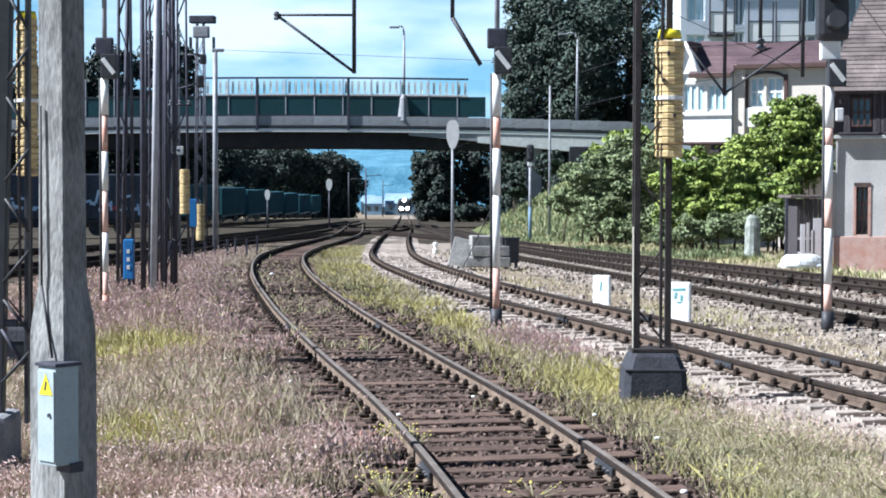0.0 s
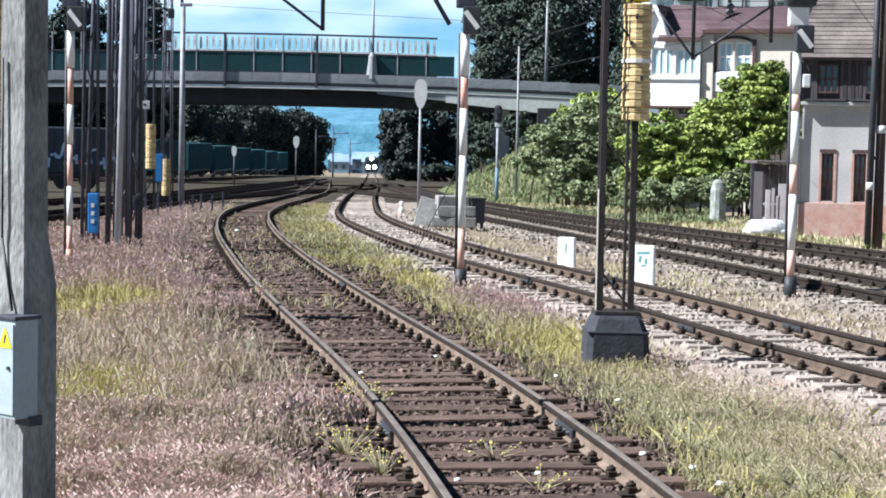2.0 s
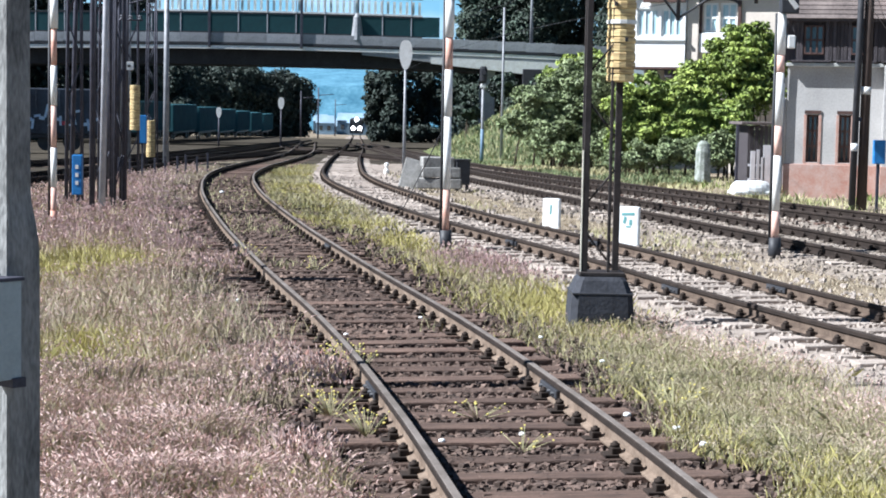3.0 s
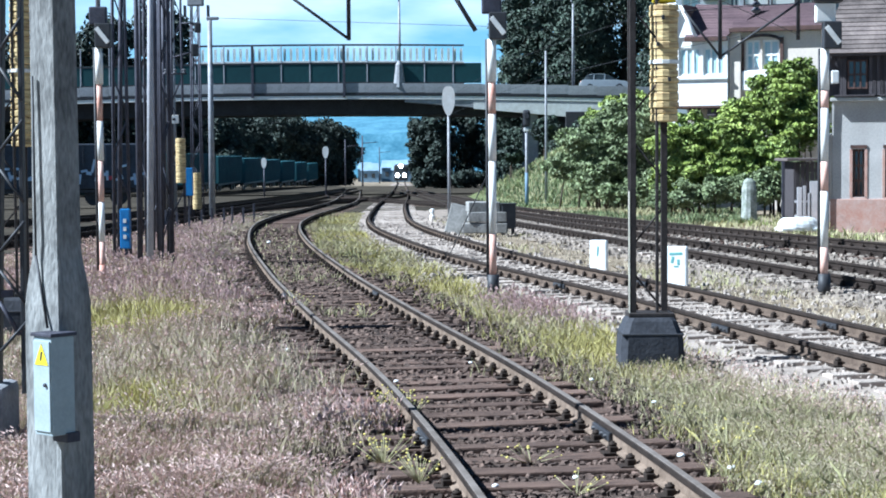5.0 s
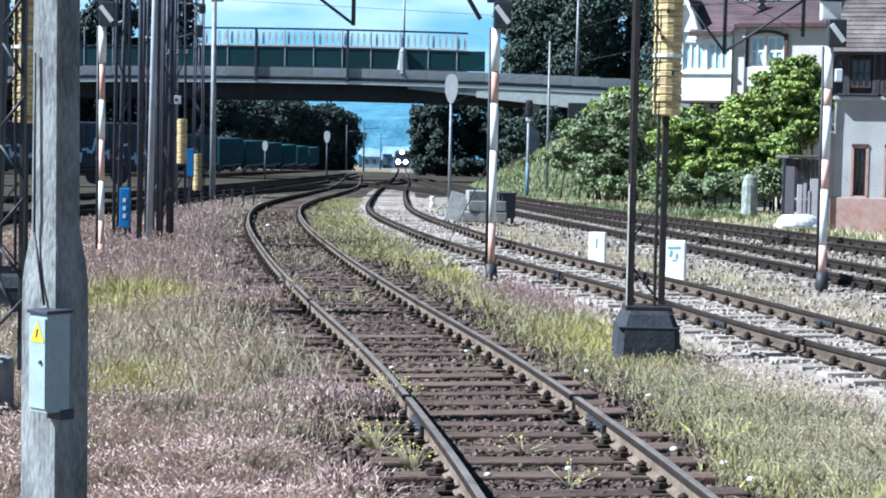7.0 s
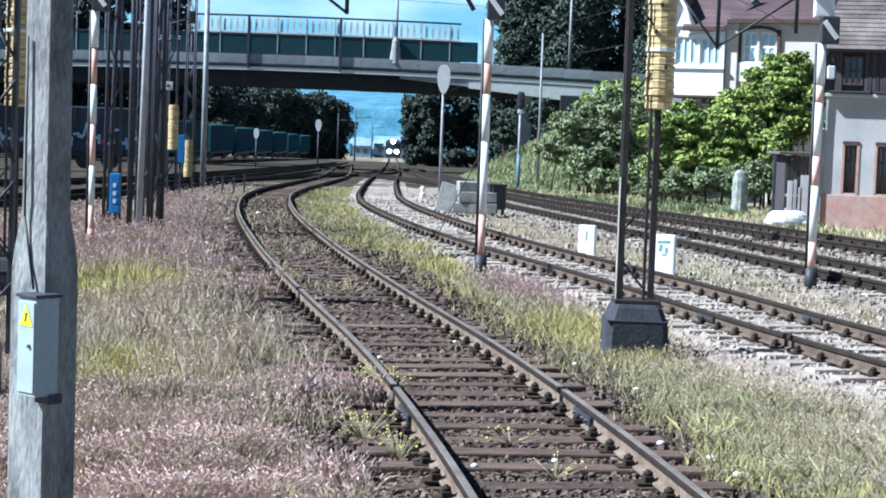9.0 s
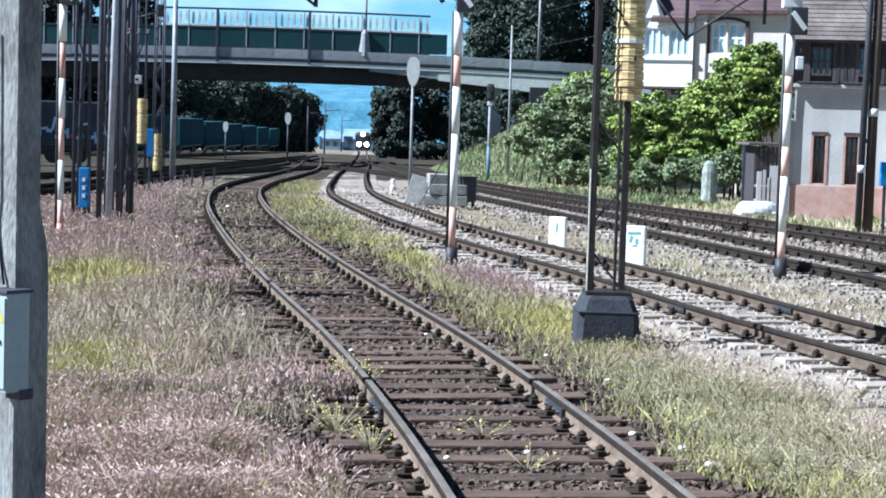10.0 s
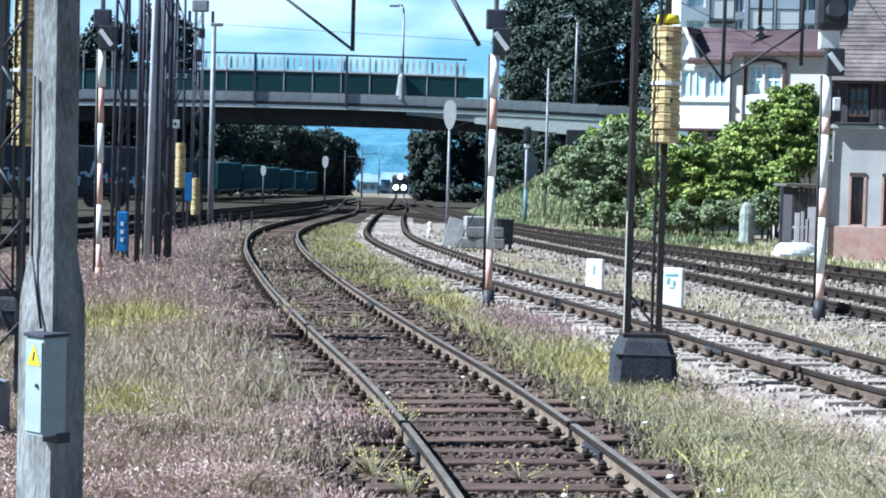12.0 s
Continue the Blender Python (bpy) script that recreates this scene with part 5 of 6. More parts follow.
def tree(x, y, height, crown_r, material, label, leaves=3500, size=0.4, seed=1, start=0.25, category="tree", group="dark trees"):
    t = thing("tree", x, y, label=label, category=category, group=group)
    rng = random.Random(seed)
    bm = bmesh.new()
    rod(bm, (0, 0, -0.3), (0.15, 0, height * 0.55), 0.03 * height, 0.018 * height, 9)
    rod(bm, (0.15, 0, height * 0.55), (0, 0.1, height * 0.93), 0.018 * height, 0.004 * height, 7)
    part("trunk", bm, M_BARK, t)
    blobs = []
    n = 15
    for i in range(n):
        f = start + (0.95 - start) * i / (n - 1)
        a = i * 2.4 + rng.uniform(-0.5, 0.5)
        w = crown_r * math.sin(math.pi * min(1, 0.18 + 0.82 * (1 - (f - start) / (1 - start)) ** 0.8)) ** 0.7
        rr = w * rng.uniform(0.25, 0.75)
        blobs.append((math.cos(a) * rr, math.sin(a) * rr, height * f, crown_r * rng.uniform(0.34, 0.55)))
        if i % 2 == 0:
            part("limb", R((0, 0, height * f * 0.85), (math.cos(a) * rr, math.sin(a) * rr, height * f), 0.008 * height, 0.003 * height, 6), M_BARK, t)
    leaf_mesh("crown", blobs, leaves, size, material, t, seed)
    return t


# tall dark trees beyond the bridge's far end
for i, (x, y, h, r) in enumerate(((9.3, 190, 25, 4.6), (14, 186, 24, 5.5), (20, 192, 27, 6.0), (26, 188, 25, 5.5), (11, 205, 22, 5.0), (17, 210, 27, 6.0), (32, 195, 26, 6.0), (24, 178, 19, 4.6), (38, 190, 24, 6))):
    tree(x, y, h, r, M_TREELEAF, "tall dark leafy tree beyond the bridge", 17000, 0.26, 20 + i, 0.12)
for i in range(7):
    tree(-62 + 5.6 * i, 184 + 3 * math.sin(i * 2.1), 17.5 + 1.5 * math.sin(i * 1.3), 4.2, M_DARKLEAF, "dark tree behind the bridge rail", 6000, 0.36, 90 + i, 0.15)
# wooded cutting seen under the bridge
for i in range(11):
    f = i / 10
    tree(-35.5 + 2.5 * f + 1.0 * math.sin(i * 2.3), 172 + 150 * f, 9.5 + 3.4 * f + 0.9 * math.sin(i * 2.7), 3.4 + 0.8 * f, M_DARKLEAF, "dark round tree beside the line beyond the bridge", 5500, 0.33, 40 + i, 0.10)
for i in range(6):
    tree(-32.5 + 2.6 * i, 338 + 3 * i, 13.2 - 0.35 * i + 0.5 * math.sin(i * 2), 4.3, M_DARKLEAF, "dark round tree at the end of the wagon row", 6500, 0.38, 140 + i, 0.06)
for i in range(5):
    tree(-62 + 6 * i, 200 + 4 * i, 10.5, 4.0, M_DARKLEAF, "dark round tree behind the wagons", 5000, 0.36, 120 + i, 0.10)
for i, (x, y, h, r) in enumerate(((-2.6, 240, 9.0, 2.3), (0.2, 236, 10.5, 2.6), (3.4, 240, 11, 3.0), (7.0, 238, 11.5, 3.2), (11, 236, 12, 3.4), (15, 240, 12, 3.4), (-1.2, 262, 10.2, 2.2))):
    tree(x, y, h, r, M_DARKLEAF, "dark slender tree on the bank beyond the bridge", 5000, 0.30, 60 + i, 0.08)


def hedge(name, blobs, leaves, size, material, label, seed, stems, top=None):
    h = tagged(new(name), label, "shrub", "overgrown bank shrubs")
    rng = random.Random(seed)
    for i in range(stems):
        b = blobs[rng.randrange(len(blobs))]
        gx, gy = b[0] + rng.uniform(-0.5, 0.5), b[1] + rng.uniform(-0.4, 0.4)
        part("stem", R((gx, gy, ground_z(gy) - 0.2), (b[0], b[1], b[2]), 0.06, 0.02, 6), M_BARK, h)
    # each mass breaks up into a core and many boughs that reach out of it
    boughs = []
    for b in blobs:
        boughs.append((b[0], b[1], b[2], b[3] * 0.80))
        for k in range(9):
            a, e, f = rng.uniform(0, 6.28), rng.uniform(-0.5, 1.45), rng.uniform(0.65, 1.02)
            boughs.append((b[0] + b[3] * f * math.cos(a) * math.cos(e), b[1] + b[3] * f * math.sin(a) * math.cos(e), b[2] + 0.85 * b[3] * f * math.sin(e), b[3] * rng.uniform(0.20, 0.42)))
    blobs = boughs
    leaf_mesh("foliage", blobs, leaves, size, material, h, seed, 0.7)
    # lighter leaf clumps on the sun-facing tops paint the sunlight there
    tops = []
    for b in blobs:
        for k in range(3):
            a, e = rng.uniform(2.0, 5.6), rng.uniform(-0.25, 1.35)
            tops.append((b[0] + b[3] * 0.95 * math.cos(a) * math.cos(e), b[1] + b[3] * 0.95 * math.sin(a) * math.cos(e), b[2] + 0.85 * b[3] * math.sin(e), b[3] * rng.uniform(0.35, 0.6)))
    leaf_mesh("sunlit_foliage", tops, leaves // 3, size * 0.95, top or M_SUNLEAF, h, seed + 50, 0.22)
    return h


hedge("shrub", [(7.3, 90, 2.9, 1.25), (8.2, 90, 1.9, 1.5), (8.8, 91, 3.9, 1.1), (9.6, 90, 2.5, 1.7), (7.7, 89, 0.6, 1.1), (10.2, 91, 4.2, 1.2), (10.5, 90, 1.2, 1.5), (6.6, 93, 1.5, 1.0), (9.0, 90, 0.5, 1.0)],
      24000, 0.105, M_LEAF2, "grey-green overgrown shrub on the bank", 5, 14, M_SUNLEAF2)
# greener clumps laid over the grey shrub to paint its sunlit crown
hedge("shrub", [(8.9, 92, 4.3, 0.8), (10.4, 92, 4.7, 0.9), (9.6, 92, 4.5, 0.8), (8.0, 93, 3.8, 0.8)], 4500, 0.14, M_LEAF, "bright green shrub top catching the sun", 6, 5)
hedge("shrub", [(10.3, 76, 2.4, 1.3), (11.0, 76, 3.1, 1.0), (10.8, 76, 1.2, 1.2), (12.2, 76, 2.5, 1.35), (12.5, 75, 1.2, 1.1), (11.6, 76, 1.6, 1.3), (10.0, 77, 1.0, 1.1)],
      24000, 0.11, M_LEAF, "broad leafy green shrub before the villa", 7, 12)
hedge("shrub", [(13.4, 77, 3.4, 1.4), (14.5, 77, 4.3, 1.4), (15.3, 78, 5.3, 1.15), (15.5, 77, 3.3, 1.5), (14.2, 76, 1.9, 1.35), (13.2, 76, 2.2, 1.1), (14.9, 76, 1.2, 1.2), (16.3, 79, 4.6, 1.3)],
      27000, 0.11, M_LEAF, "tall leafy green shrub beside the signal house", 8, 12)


hedge("shrub", [(9.2, 73.5, 0.3, 0.7), (10.2, 73.2, 0.5, 0.8), (11.3, 73.0, 0.6, 0.8), (12.4, 73.0, 0.6, 0.9), (13.4, 73.0, 0.7, 0.9), (14.4, 73.2, 0.8, 1.0), (15.4, 73.5, 0.9, 1.0)],
      12000, 0.09, M_LEAF2, "grey-green undergrowth along the foot of the shrubs", 9, 4, M_SUNLEAF2)
hedge("shrub", [(8.4, 87, 0.2, 0.8), (9.4, 86.5, 0.3, 0.9), (10.6, 86, 0.5, 0.9), (11.4, 85.5, 0.9, 1.1), (12.0, 85, 2.2, 1.1)],
      8000, 0.10, M_LEAF2, "grey-green undergrowth along the foot of the shrubs", 10, 4, M_SUNLEAF2)
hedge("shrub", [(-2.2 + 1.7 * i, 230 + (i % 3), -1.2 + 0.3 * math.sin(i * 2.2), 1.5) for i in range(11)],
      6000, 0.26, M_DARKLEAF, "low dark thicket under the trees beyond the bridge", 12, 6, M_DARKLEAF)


def bank_z(x, y):
    toe = 8.5 - 5.5 * (y - 92) / 62
    rise = max(0.0, x - toe) * (0.05 + 0.50 * max(0, (y - 108) / 46) ** 1.2)
    return ground_z(y) + min(rise, 6.2) - 0.06 + 0.25 * noise.noise(Vector((x * 0.4, y * 0.25, 2))) * min(1, rise)


def grass_bank():
    """The grassy slope that climbs to the bridge's far abutment."""
    verts, faces = [], []
    nx, ny = 30, 30
    for j in range(ny + 1):
        for i in range(nx + 1):
            x, y = 1.5 + 34 * i / nx, 92 + 62 * j / ny
            z = bank_z(x, y)
            verts.append((x, y, z))
    for j in range(ny):
        for i in range(nx):
            a = j * (nx + 1) + i
            faces.append((a, a + 1, a + nx + 2, a + nx + 1))
    b = raw("grass_bank", verts, faces, M_BANK)
    tagged(b, "overgrown green bank rising to the bridge", "bank", kind="structure")


M_BANK = mat("bank_grass", (0.13, 0.155, 0.055), (0.085, 0.09, 0.04), 0.6, 0.95, bump=0.8, fine=4)
grass_bank()
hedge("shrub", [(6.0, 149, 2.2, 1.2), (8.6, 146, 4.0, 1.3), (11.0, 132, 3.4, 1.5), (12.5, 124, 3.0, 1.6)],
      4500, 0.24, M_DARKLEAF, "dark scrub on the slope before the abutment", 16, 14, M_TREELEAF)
# sheet of dark ballast; the bridge's shade is put into its colour too
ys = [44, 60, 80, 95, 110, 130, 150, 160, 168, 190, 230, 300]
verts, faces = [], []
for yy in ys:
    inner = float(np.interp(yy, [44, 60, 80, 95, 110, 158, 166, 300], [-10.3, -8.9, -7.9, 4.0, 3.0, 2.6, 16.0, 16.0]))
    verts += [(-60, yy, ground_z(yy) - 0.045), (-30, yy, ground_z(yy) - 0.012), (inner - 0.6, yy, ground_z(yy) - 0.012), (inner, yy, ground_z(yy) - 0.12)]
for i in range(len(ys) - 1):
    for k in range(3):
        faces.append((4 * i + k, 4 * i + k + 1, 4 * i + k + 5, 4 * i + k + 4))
tagged(raw("yard_ground", verts, faces, M_YARD), "dark ballast of the yard throat with the bridge's shade in its colour", "ground", kind="structure")

# far hills and town beyond the gap
M_HILL = mat("hazy_hill", (0.035, 0.115, 0.175), (0.10, 0.23, 0.31), 0.06, 1.0, fine=0.3)
verts, faces = [], []
n = 60
for i in range(n + 1):
    x = -900 + 1800 * i / n
    h = 50 + 14 * noise.noise(Vector((x * 0.004, 0.3, 0))) + 7 * noise.noise(Vector((x * 0.02, 0.7, 0)))
    for y, z in ((1500, -40), (1560, h * 0.6 - 10), (1700, h - 10), (1900, -40)):
        verts.append((x, y, z))
for i in range(n):
    for k in range(3):
        a = 4 * i + k
        faces.append((a, a + 4, a + 5, a + 1))
tagged(raw("backdrop", verts, faces, M_HILL), "hazy blue wooded hills on the horizon", "hills", kind="structure")
rb = random.Random(9)
M_FARWALL = mat("far_house_wall", (0.22, 0.30, 0.37), (0.12, 0.18, 0.24), 0.3, 0.9, random_ob=0.45)
for i in range(14):
    x, y = -52 + 3.4 * i + rb.uniform(-1, 1), 560 + rb.uniform(-40, 60)
    h = thing("far_house", x, y, label="small pale house far down the line", category="house", group="far houses")
    w, ht = rb.uniform(4, 7), rb.uniform(2.2, 4.4)
    part("house_body", B((0, 0, ht / 2 - 0.5), (w, 6, ht + 1)), M_FARWALL, h)
    bm = bmesh.new()
    p = [(-w / 2 - .3, -3.3, ht), (w / 2 + .3, -3.3, ht), (w / 2 + .3, 3.3, ht), (-w / 2 - .3, 3.3, ht), (-w / 2, 0, ht + 2.2), (w / 2, 0, ht + 2.2)]
    q = [bm.verts.new(c) for c in p]
    for f in ((0, 1, 5, 4), (2, 3, 4, 5), (0, 4, 3), (1, 2, 5), (3, 2, 1, 0)):
        bm.faces.new([q[k] for k in f])
    part("roof", bm, M_FARWALL, h)
    for k in range(2):
        part("window", B(((k - 0.5) * w * 0.45, -3.02, ht * 0.55), (1.0, 0.06, 1.3)), M_PANE, h)
for i, (x, y) in enumerate(((-17.5, 330), (-14.2, 420), (-13.0, 300))):
    m = thing("far_mast", x, y, label="thin far catenary mast", category="catenary mast", group="far masts")
    part("shaft", R((0, 0, -0.3), (0, 0, 8.5), 0.14, 0.10, 8), M_STEEL, m)
    part("arm", R((0, 0, 7.2), (2.6, 0, 7.4), 0.06, n=6), M_STEEL, m)

# ---------------------------------------------------------------- grass, weeds, stones
PATHS = {k: np.array([(x, y) for x, y, _ in smooth_path(v, 0.5)]) for k, v in TRACKS.items()}


def track_x(key, y):
    p = PATHS[key]
    o = np.argsort(p[:, 1])
    return np.interp(y, p[o, 1], p[o, 0])


def clear_of(x, y, key):
    """Distance across from a track's centre line."""
    dx = x - track_x(key, y)
    slope = track_x(key, y + 0.5) - track_x(key, y - 0.5)
    return np.abs(dx) / np.sqrt(1 + slope ** 2)


def soft_noise(x, y, s, seed):
    """Smooth value noise from a few sines, about -1 to 1."""
    r = np.random.default_rng(seed)
    out = 0
    for k in range(6):
        a, b, c = r.uniform(-1, 1) * s, r.uniform(-1, 1) * s, r.uniform(0, 6.3)
        out = out + np.sin(a * x + b * y + c)
    return out / 3.2


def scatter(n, y0, y1, seed, spread=0.30):
    r = np.random.default_rng(seed)
    y = 1 / (1 / y1 + r.random(n) * (1 / y0 - 1 / y1))
    x = (r.random(n) * 2 - 1) * (spread * y + 1.2)
    return x, y


GZ = np.vectorize(ground_z)


def blades(name, x, y, height, width, lean, material, label, seed, head=0.0, head_mat=None, base=None):
    """Grass: one bent blade for each place; with head, a fluffy seed head of two crossed quads at its tip."""
    r = np.random.default_rng(seed)
    n = len(x)
    far = np.clip(y / 16.0, 1.0, 3.2)
    clump = np.clip(0.62 + 0.40 * soft_noise(x, y, 7.0, seed + 70) + 0.28 * soft_noise(x, y, 17.0, seed + 90), 0.08, 1.25)
    h = 0.07 + height * r.uniform(0.5, 1.2, n) * clump
    w = width * far * r.uniform(0.7, 1.3, n)
    a = r.random(n) * math.pi
    ca, sa = np.cos(a) * w, np.sin(a) * w
    lx, ly = r.normal(size=n) * lean * h, r.normal(size=n) * lean * h
    z = GZ(y) - 0.10 if base is None else base
    P = np.stack
    v = P([P([x - ca, y - sa, z], 1), P([x + ca, y + sa, z], 1), P([x + ca * 0.7 + lx * 0.4, y + sa * 0.7 + ly * 0.4, z + h * 0.6], 1), P([x + lx, y + ly, z + h], 1), P([x - ca * 0.7 + lx * 0.4, y - sa * 0.7 + ly * 0.4, z + h * 0.6], 1)], 1).reshape(-1, 3)
    f = np.arange(n * 5).reshape(-1, 5)
    g = tagged(new(name), label, "grass", kind="stuff")
    tagged(raw("blades", v.tolist(), f.tolist(), material, g), kind="stuff")
    if head:
        hw, hh = head * 1.35 * far * r.uniform(0.5, 1.2, n), head * 4.2 * r.uniform(0.7, 1.3, n) * far ** 0.5
        tx, ty, tz = x + lx, y + ly, z + h * 0.9
        b = r.random(n) * math.pi
        quads = []
        for off in (0, math.pi / 2):
            cx, cy = np.cos(b + off) * hw, np.sin(b + off) * hw
            quads.append(P([P([tx, ty, tz], 1), P([tx + cx, ty + cy, tz + hh * 0.4], 1), P([tx + lx * 0.2, ty + ly * 0.2, tz + hh], 1), P([tx - cx, ty - cy, tz + hh * 0.4], 1)], 1))
        v = np.concatenate(quads, 0).reshape(-1, 3)
        tagged(raw("seed_heads", v.tolist(), np.arange(len(v)).reshape(-1, 4).tolist(), head_mat, g), kind="stuff")
    return g


M_STRAW = mat("dry_grass", (0.42, 0.345, 0.24), (0.26, 0.22, 0.135), 0.5, 0.9, island=0.32, fine=3)
M_PINKHEAD = mat("pink_seed_head", (0.68, 0.525, 0.475), (0.52, 0.375, 0.335), 0.35, 0.95, island=0.25, fine=3)
M_MAUVEHEAD = mat("mauve_seed_head", (0.57, 0.43, 0.405), (0.43, 0.305, 0.29), 0.5, 0.95, island=0.4, fine=3)
M_YGREEN = mat("yellow_green_grass", (0.43, 0.38, 0.14), (0.29, 0.265, 0.10), 0.6, 0.9, island=0.4, fine=3)
M_GGREEN = mat("grey_green_grass", (0.29, 0.285, 0.145), (0.42, 0.375, 0.225), 0.6, 0.9, island=0.3, fine=3)
M_PALE = mat("bleached_grass", (0.49, 0.415, 0.315), (0.35, 0.30, 0.21), 0.6, 0.9, island=0.28, fine=3)
M_FLOWER = mat("yellow_flower", (0.55, 0.46, 0.13), (0.42, 0.36, 0.11), 3, 0.8, island=0.3)

x, y = scatter(330000, 9.5, 72, 11)
da, db, dc, dd = (clear_of(x, y, k) for k in "abcd")
left = x < track_x("a", y)
right_of_b = x > track_x("b", y)
mid = ~left & ~right_of_b
n1, n2, n3 = soft_noise(x, y, 0.8, 1), soft_noise(x, y, 1.6, 2), soft_noise(x, y, 3.5, 3)
rr = np.random.default_rng(5).random(len(x))
verge = np.clip((da - 1.25 - 0.35 * n3) / 0.8, 0, 1)
# left field: pink grass with yellow-green patches
ring = np.hypot((x + 4.75) / 0.85, (y - 27.5) / 3.2)
ring2 = np.hypot((x + 3.0) / 0.7, (y - 17.3) / 2.2)
rq = np.random.default_rng(6).random(len(x))
green_left = left & ((ring + 0.25 * n2 + 0.8 * (rq - 0.45) < 1) | (ring2 + 0.3 * n2 + 1.1 * (rq - 0.3) < 1) | (n1 + 0.4 * n2 + 0.9 * (rq - 0.5) > 1.25) | (rq > 0.97))
keep_left = left & (rr < verge) & (x > track_x("e", np.maximum(y, 45)) + 2.0)
far_mauve = (y > 28) & (x > -8.5)
olive = keep_left & ~green_left & ~far_mauve & (np.exp(-((y - 21.0 - 1.5 * n1) / 4.6) ** 2) * 0.72 > rr[::-1])
k = olive & (rq < 0.75)
blades("beige_grass", x[k], y[k], 0.24, 0.003, 0.34, M_PALE, "beige dry grass in the middle of the field", 41)
k = olive & (rq >= 0.75)
blades("olive_grass", x[k], y[k], 0.22, 0.003, 0.34, M_GGREEN, "olive grass in the middle of the field", 42)
k = keep_left & ~green_left & ~far_mauve & ~olive
blades("pink_grass", x[k], y[k], 0.22, 0.0028, 0.36, M_STRAW, "dry straw grass with pale pink seed heads", 1, 0.0062, M_PINKHEAD)
k = keep_left & ~green_left & far_mauve
blades("mauve_grass", x[k], y[k], 0.30, 0.0032, 0.28, M_STRAW, "tall mauve flowering grass beside the masts", 2, 0.0085, M_MAUVEHEAD)
k = keep_left & green_left
blades("yellow_green_grass", x[k], y[k], 0.17, 0.0034, 0.42, M_YGREEN, "fresh yellow-green grass patches in the pink field", 3)
# strip between the two nearest tracks
keep_mid = mid & (rr < np.minimum(np.where(y > 34, np.clip((da - 0.95) / 0.4, 0, 1), verge), np.clip((db - np.interp(y, [30, 42], [1.55, 1.15])) / 0.5, 0, 1)))
mauve_mid = keep_mid & (np.hypot((x - 1.9) / 0.95, (y - 29) / 3.5) + 0.2 * n2 + 1.1 * (rr - 0.4) < 1)
rp = np.random.default_rng(8).random(len(x))
pale_mid = keep_mid & ~mauve_mid & (y < 22 + 2 * n1) & (x - track_x("a", y) + 1.6 * (rp - 0.5) + 0.3 * n2 > 2.8)
k = keep_mid & ~mauve_mid & ~pale_mid & (n2 + 1.4 * (rp - 0.5) > 0.0)
blades("yellow_green_grass", x[k], y[k], 0.15, 0.0034, 0.42, M_YGREEN, "yellow-green grass strip between two tracks", 4)
k = keep_mid & ~mauve_mid & ~pale_mid & (n2 + 1.4 * (rp - 0.5) <= 0.0)
blades("grey_green_grass", x[k], y[k], 0.14, 0.0034, 0.42, M_GGREEN, "grey-green grass strip between two tracks", 5, 0.004, M_PALE)
k = mauve_mid
blades("mauve_grass", x[k], y[k], 0.17, 0.0034, 0.3, M_STRAW, "mauve flowering grass round the signal foot", 6, 0.009, M_MAUVEHEAD)
k = pale_mid
k = k & (rq < 0.42 + 0.33 * n3)
blades("bleached_grass", x[k], y[k], 0.12, 0.0026, 0.5, M_PALE, "bleached grass beside the mast foundation", 7, 0.0055, M_PINKHEAD)
k = pale_mid & (n1 + 0.5 * n3 > 0.25) & (rp < 0.35)
blades("yellow_green_grass", x[k] + 0.03, y[k] - 0.04, 0.11, 0.0026, 0.42, M_YGREEN, "yellow-green tufts beside the mast foundation", 18)
k = pale_mid & (n3 > 0.30)
blades("grey_green_grass", x[k] + 0.05, y[k] + 0.08, 0.13, 0.0027, 0.42, M_GGREEN, "grey-green weeds beside the mast foundation", 8)
# sparse growth right of the second track, thick on the bank
between = right_of_b & (db > 1.7) & (dc > 1.6) & (x < track_x("c", y))
k = between & (rr < 0.5) & (n1 + 0.5 * n3 > 0.35)
blades("grey_green_grass", x[k], y[k], 0.11, 0.004, 0.45, M_GGREEN, "sparse grey-green weeds between the tracks", 9)
k = between & (rr < 0.3) & (n1 <= 0.4)
blades("bleached_grass", x[k], y[k], 0.04, 0.004, 0.7, M_PALE, "sparse bleached grass between the tracks", 10)
k = (x > track_x("d", y)) & (dd > 1.7) & (n2 + 1.2 * (rr - 0.5) > 0.05)
blades("bank_grass", x[k] + 0.1, y[k], 0.2, 0.006, 0.35, M_GGREEN, "dry grass along the foot of the bank", 36)
k = k & (n1 > 0.35)
blades("bank_grass", x[k], y[k], 0.20, 0.006, 0.35, M_LEAF, "green grass along the foot of the bank", 12)
xb, yb = scatter(30000, 60, 125, 17, 0.16)
k = (xb > track_x("d", yb) + 1.8) & (soft_noise(xb, yb, 0.9, 19) > -0.1)
blades("bank_grass", xb[k] + 0.1, yb[k] + 0.1, 0.16, 0.010, 0.35, M_GGREEN, "dry grass among the green on the far bank", 33)
rk = np.random.default_rng(44)
xs_, ys_ = rk.uniform(3.5, 24, 26000), rk.uniform(93, 153, 26000)
keep = xs_ > 8.0 - 5.2 * (ys_ - 92) / 62
xs_, ys_ = xs_[keep], ys_[keep]
zs_ = np.array([bank_z(a, b) for a, b in zip(xs_, ys_)])
half = rk.random(len(xs_)) < 0.6
blades("bank_grass", xs_[half], ys_[half], 0.5, 0.012, 0.35, M_LEAF2, "rough green growth on the bank slope", 34, base=zs_[half])
blades("bank_grass", xs_[~half], ys_[~half], 0.45, 0.012, 0.35, M_GGREEN, "dry growth on the bank slope", 35, base=zs_[~half])
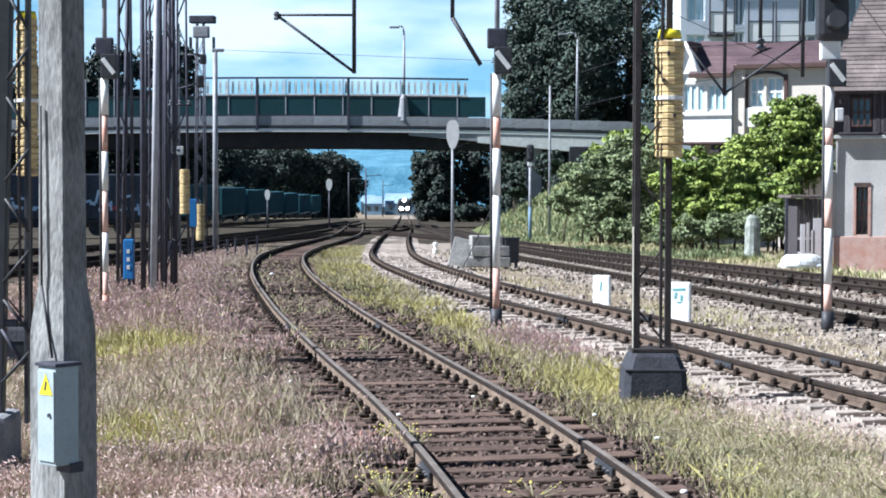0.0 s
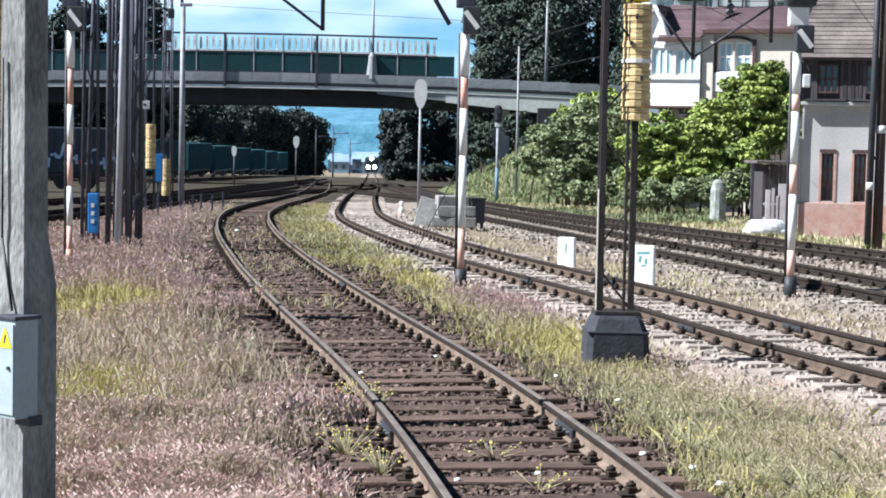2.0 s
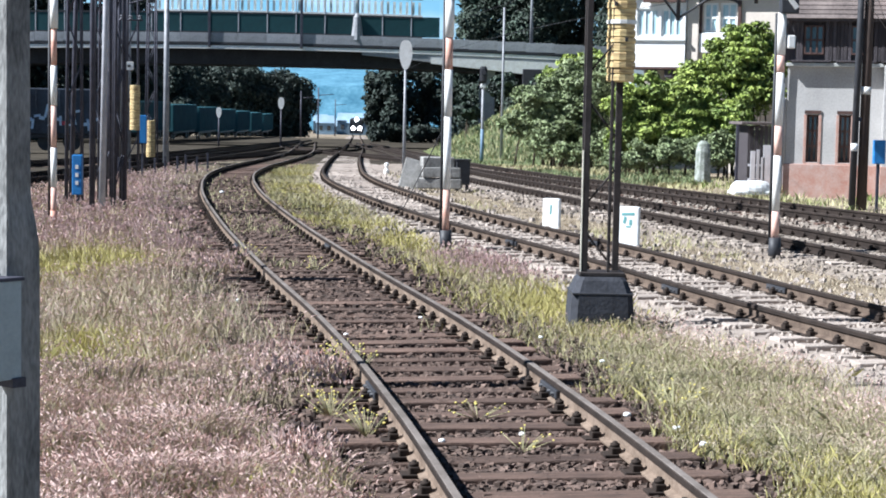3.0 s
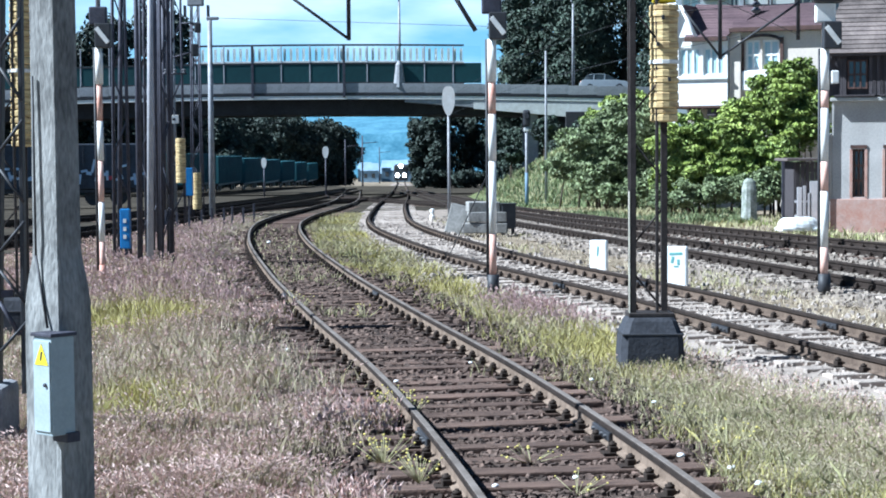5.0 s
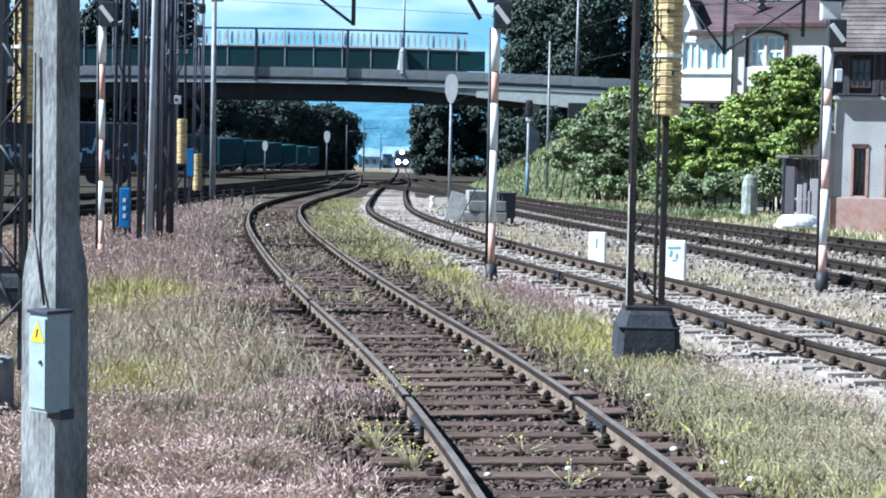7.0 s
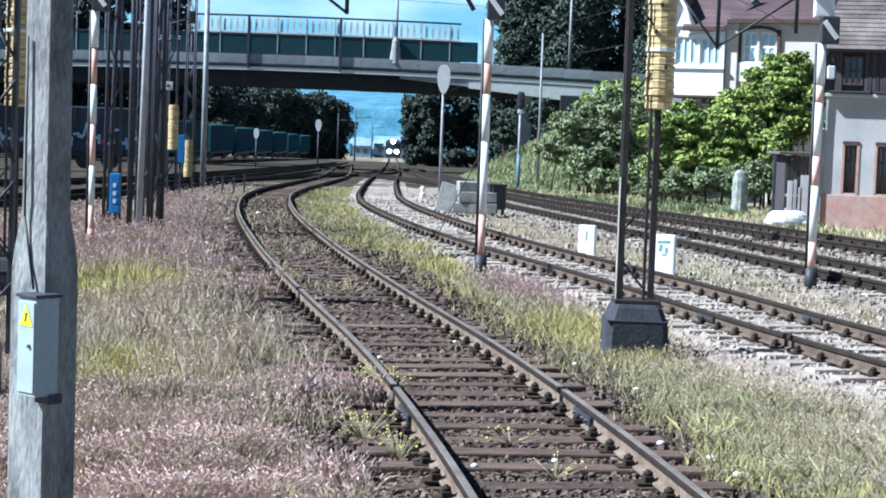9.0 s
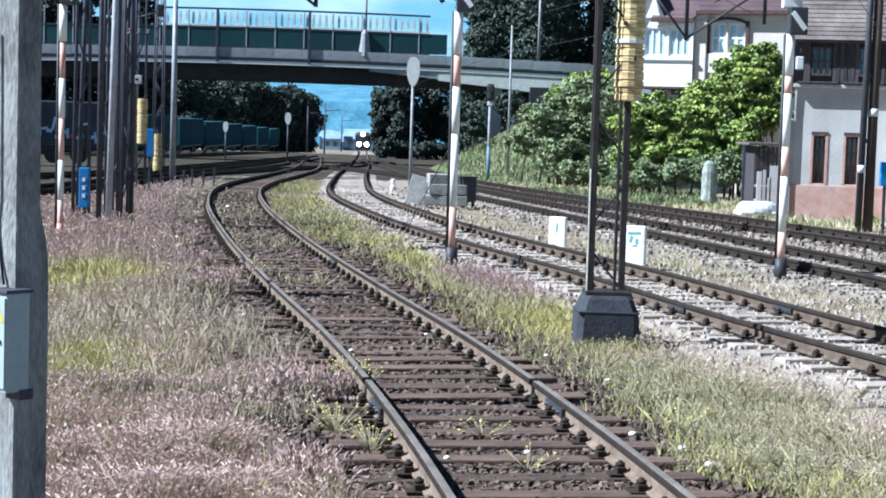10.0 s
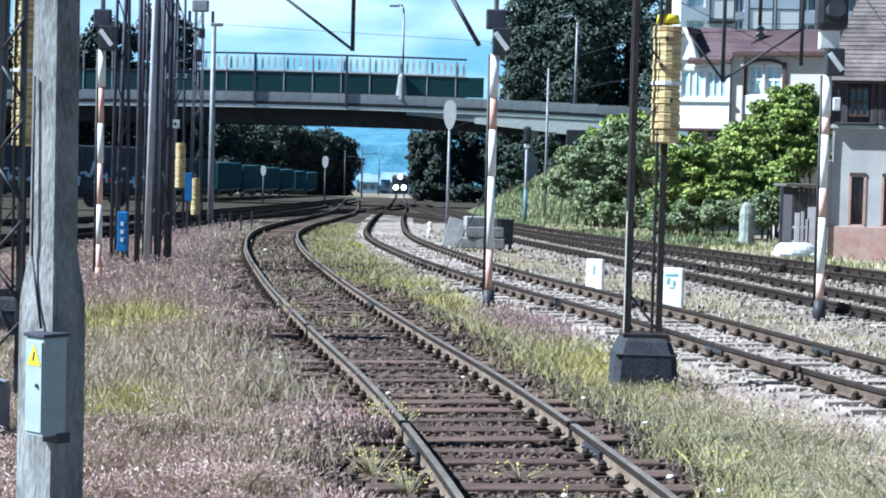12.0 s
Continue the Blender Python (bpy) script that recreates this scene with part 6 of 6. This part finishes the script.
k = (xb > track_x("d", yb) + 1.8)
k = k & (soft_noise(xb, yb, 1.1, 23) > 0.0)
blades("bank_grass", xb[k], yb[k], 0.24, 0.010, 0.4, M_LEAF2, "tall green grass on the far bank", 13)
# growth on both sides of the first track where it curves away
rc = np.random.default_rng(61)
yc = rc.uniform(36, 88, 60000)
uc = rc.uniform(-3.6, 3.2, 60000)
xc = track_x("a", yc) + uc
nc = soft_noise(xc, yc, 1.3, 62)
open_ = (np.abs(uc) > 1.0 + 0.2 * nc) & (clear_of(xc, yc, "b") > 1.15) & (yc < 80 + 6 * nc)
k = open_ & (uc > 0) & (nc + 1.2 * (rc.random(60000) - 0.5) > 0.1)
blades("yellow_green_grass", xc[k], yc[k], 0.13, 0.0045, 0.42, M_YGREEN, "yellow-green grass where two tracks draw together", 63)
k = open_ & (uc > 0) & ~k
blades("grey_green_grass", xc[k], yc[k], 0.13, 0.0045, 0.42, M_GGREEN, "grey-green grass where two tracks draw together", 65)
k = open_ & (uc < 0) & (yc > 41) & (nc > -0.9)
blades("bleached_grass", xc[k], yc[k], 0.11, 0.0045, 0.45, M_PALE, "bleached grass along the outside of the curve", 64)
# weeds inside the first track, thicker where it curves away
xw, yw = scatter(110000, 10, 62, 21)
dw = clear_of(xw, yw, "a")
nw = soft_noise(xw, yw, 1.8, 7)
k = (dw < 0.66) & (nw > np.interp(yw, [10, 26, 34, 60], [1.0, 0.35, -0.75, -1.2]))
blades("weed", xw[k], yw[k], 0.19, 0.004, 0.4, M_GGREEN, "low grey-green weeds between the rails", 14)
k = (dw > 0.86) & (dw < 1.7) & (nw > 0.55) & (xw < track_x("a", yw))
blades("weed", xw[k], yw[k], 0.22, 0.006, 0.35, M_STRAW, "brown weeds along the rail", 15, 0.012, M_PINKHEAD)


def flower_weed(x, y, h, n, label):
    t = thing("flowering_weed", x, y, label=label, category="weed", group="yellow flowering weeds")
    r = random.Random(int(x * 100 + y * 10))
    for i in range(3 * n):
        a, l = r.uniform(0, 6.28), r.uniform(0.3, 1.0)
        tip = (math.cos(a) * 0.26 * l, math.sin(a) * 0.26 * l, h * r.uniform(0.15, 1.0))
        part("stalk", R((0, 0, -0.05), tip, 0.003, 0.002, 4), M_GGREEN, t)
        bm = bmesh.new()
        bmesh.ops.create_icosphere(bm, subdivisions=1, radius=r.uniform(0.006, 0.014), matrix=Matrix.Translation(tip) @ Matrix.Diagonal((1, 1, 0.7, 1)))
        part("flower", bm, M_FLOWER, t)


for x, y, h, n in ((-0.42, 16.8, 0.22, 12), (-0.28, 16.3, 0.18, 10), (0.72, 13.9, 0.13, 5), (0.98, 12.6, 0.13, 4), (-0.45, 13.9, 0.20, 12), (-0.15, 13.1, 0.2, 9), (2.35, 14.4, 0.22, 8), (2.05, 15.6, 0.2, 7), (-2.2, 27.5, 0.3, 9), (-1.1, 26.0, 0.2, 7)):
    flower_weed(x, y, h, n, "small weed with bright yellow flowers")


def stones(name, key, n, y0, y1, half, size, material, label, seed):
    """Loose broken stones over a track bed, as uneven little blocks."""
    r = np.random.default_rng(seed)
    y = 1 / (1 / y1 + r.random(n) * (1 / y0 - 1 / y1))
    u = np.clip(r.normal(size=n) * half * 0.55, -half * 1.25, half * 1.25)
    x = track_x(key, y) + u
    far = np.clip(y / 16, 1, 2.2)
    s = size * far * r.uniform(0.5, 1.35, n)
    cube = np.array([(-1, -1, -.7), (1, -1, -.7), (1, 1, -.7), (-1, 1, -.7), (-.7, -.7, .8), (.7, -.7, .8), (.7, .7, .8), (-.7, .7, .8)])
    v = cube[None] * (1 + r.normal(size=(n, 8, 3)) * 0.28) * s[:, None, None]
    a = r.random(n) * 6.28
    ca, sa = np.cos(a)[:, None], np.sin(a)[:, None]
    X, Y = v[:, :, 0] * ca - v[:, :, 1] * sa, v[:, :, 0] * sa + v[:, :, 1] * ca
    V = np.stack([X + x[:, None], Y + y[:, None], v[:, :, 2] + (GZ(y) - (r.uniform(0.035, 0.085, n) if key == "a" else 0.03))[:, None]], 2).reshape(-1, 3)
    base = np.array([(0, 3, 2, 1), (4, 5, 6, 7), (0, 1, 5, 4), (1, 2, 6, 5), (2, 3, 7, 6), (3, 0, 4, 7)])
    F = (base[None] + 8 * np.arange(n)[:, None, None]).reshape(-1, 4)
    return tagged(raw(name, V.tolist(), F.tolist(), material), label, "ballast", kind="stuff")


M_PALESTONE = mat("pale_ballast_stone", (0.36, 0.31, 0.27), (0.26, 0.22, 0.19), 6, 0.9, island=0.18)
M_MIDSTONE = mat("stained_ballast_stone", (0.28, 0.24, 0.20), (0.18, 0.15, 0.125), 6, 0.9, island=0.25)
stones("ballast_stones", "a", 36000, 9.5, 60, 1.6, 0.024, M_STONE, "loose brown ballast stones between the rails", 31)
stones("ballast_stones", "b", 5000, 16, 75, 1.9, 0.018, M_PALESTONE, "loose pale ballast stones of the curved track", 32)
stones("ballast_stones", "c", 6000, 24, 75, 1.8, 0.017, M_MIDSTONE, "loose stained ballast stones of the far track", 33)
stones("ballast_stones", "d", 4000, 32, 85, 1.8, 0.019, M_MIDSTONE, "loose stained ballast stones along the bank", 34)
for i, (x, y, s) in enumerate(((-1.86, 21.6, 0.075), (-0.46, 18.6, 0.05), (1.0, 13.0, 0.05), (0.35, 20.2, 0.045), (1.9, 13.9, 0.06), (2.2, 13.3, 0.07), (1.6, 18.6, 0.05), (-4.6, 47.8, 0.11), (2.05, 16.9, 0.05), (2.3, 12.7, 0.06), (0.4, 12.7, 0.05))):
    s *= 0.45
    t = thing("white_stone", x, y, label="single whitish stone on the ballast", category="stone", group="whitish stones")
    bm = bmesh.new()
    bmesh.ops.create_icosphere(bm, subdivisions=2, radius=s, matrix=Matrix.Translation((0, 0, s * 0.5)) @ Matrix.Diagonal((1.2, 1, 0.7, 1)))
    for v in bm.verts:
        v.co += v.co.normalized() * s * 0.25 * noise.noise(v.co * 30 + Vector((i, 0, 0)))
    part("stone", bm, M_STONEWHITE, t)


# ---------------------------------------------------------------- what moves
def motions():
    rows = []
    for k in range(13):
        x, y, h = plan_at("b", 373.0 - 80.0 * k / 12)
        rows.append((k, pose(x, y, ground_z(y) + 0.17, 0, 0, math.degrees(h) - 90)))
    walk(loco, rows)
    rows = []
    for k in range(25):
        x = 13.3 + 13.7 * (k / 2 - 4.9)
        drop = 0.0006 * (x + 12) ** 2 if abs(x + 12) < 60 else 2.16
        rows.append((k / 2, pose(x, 158.6, 8.10 - drop)))
    walk(car, rows)


motions()
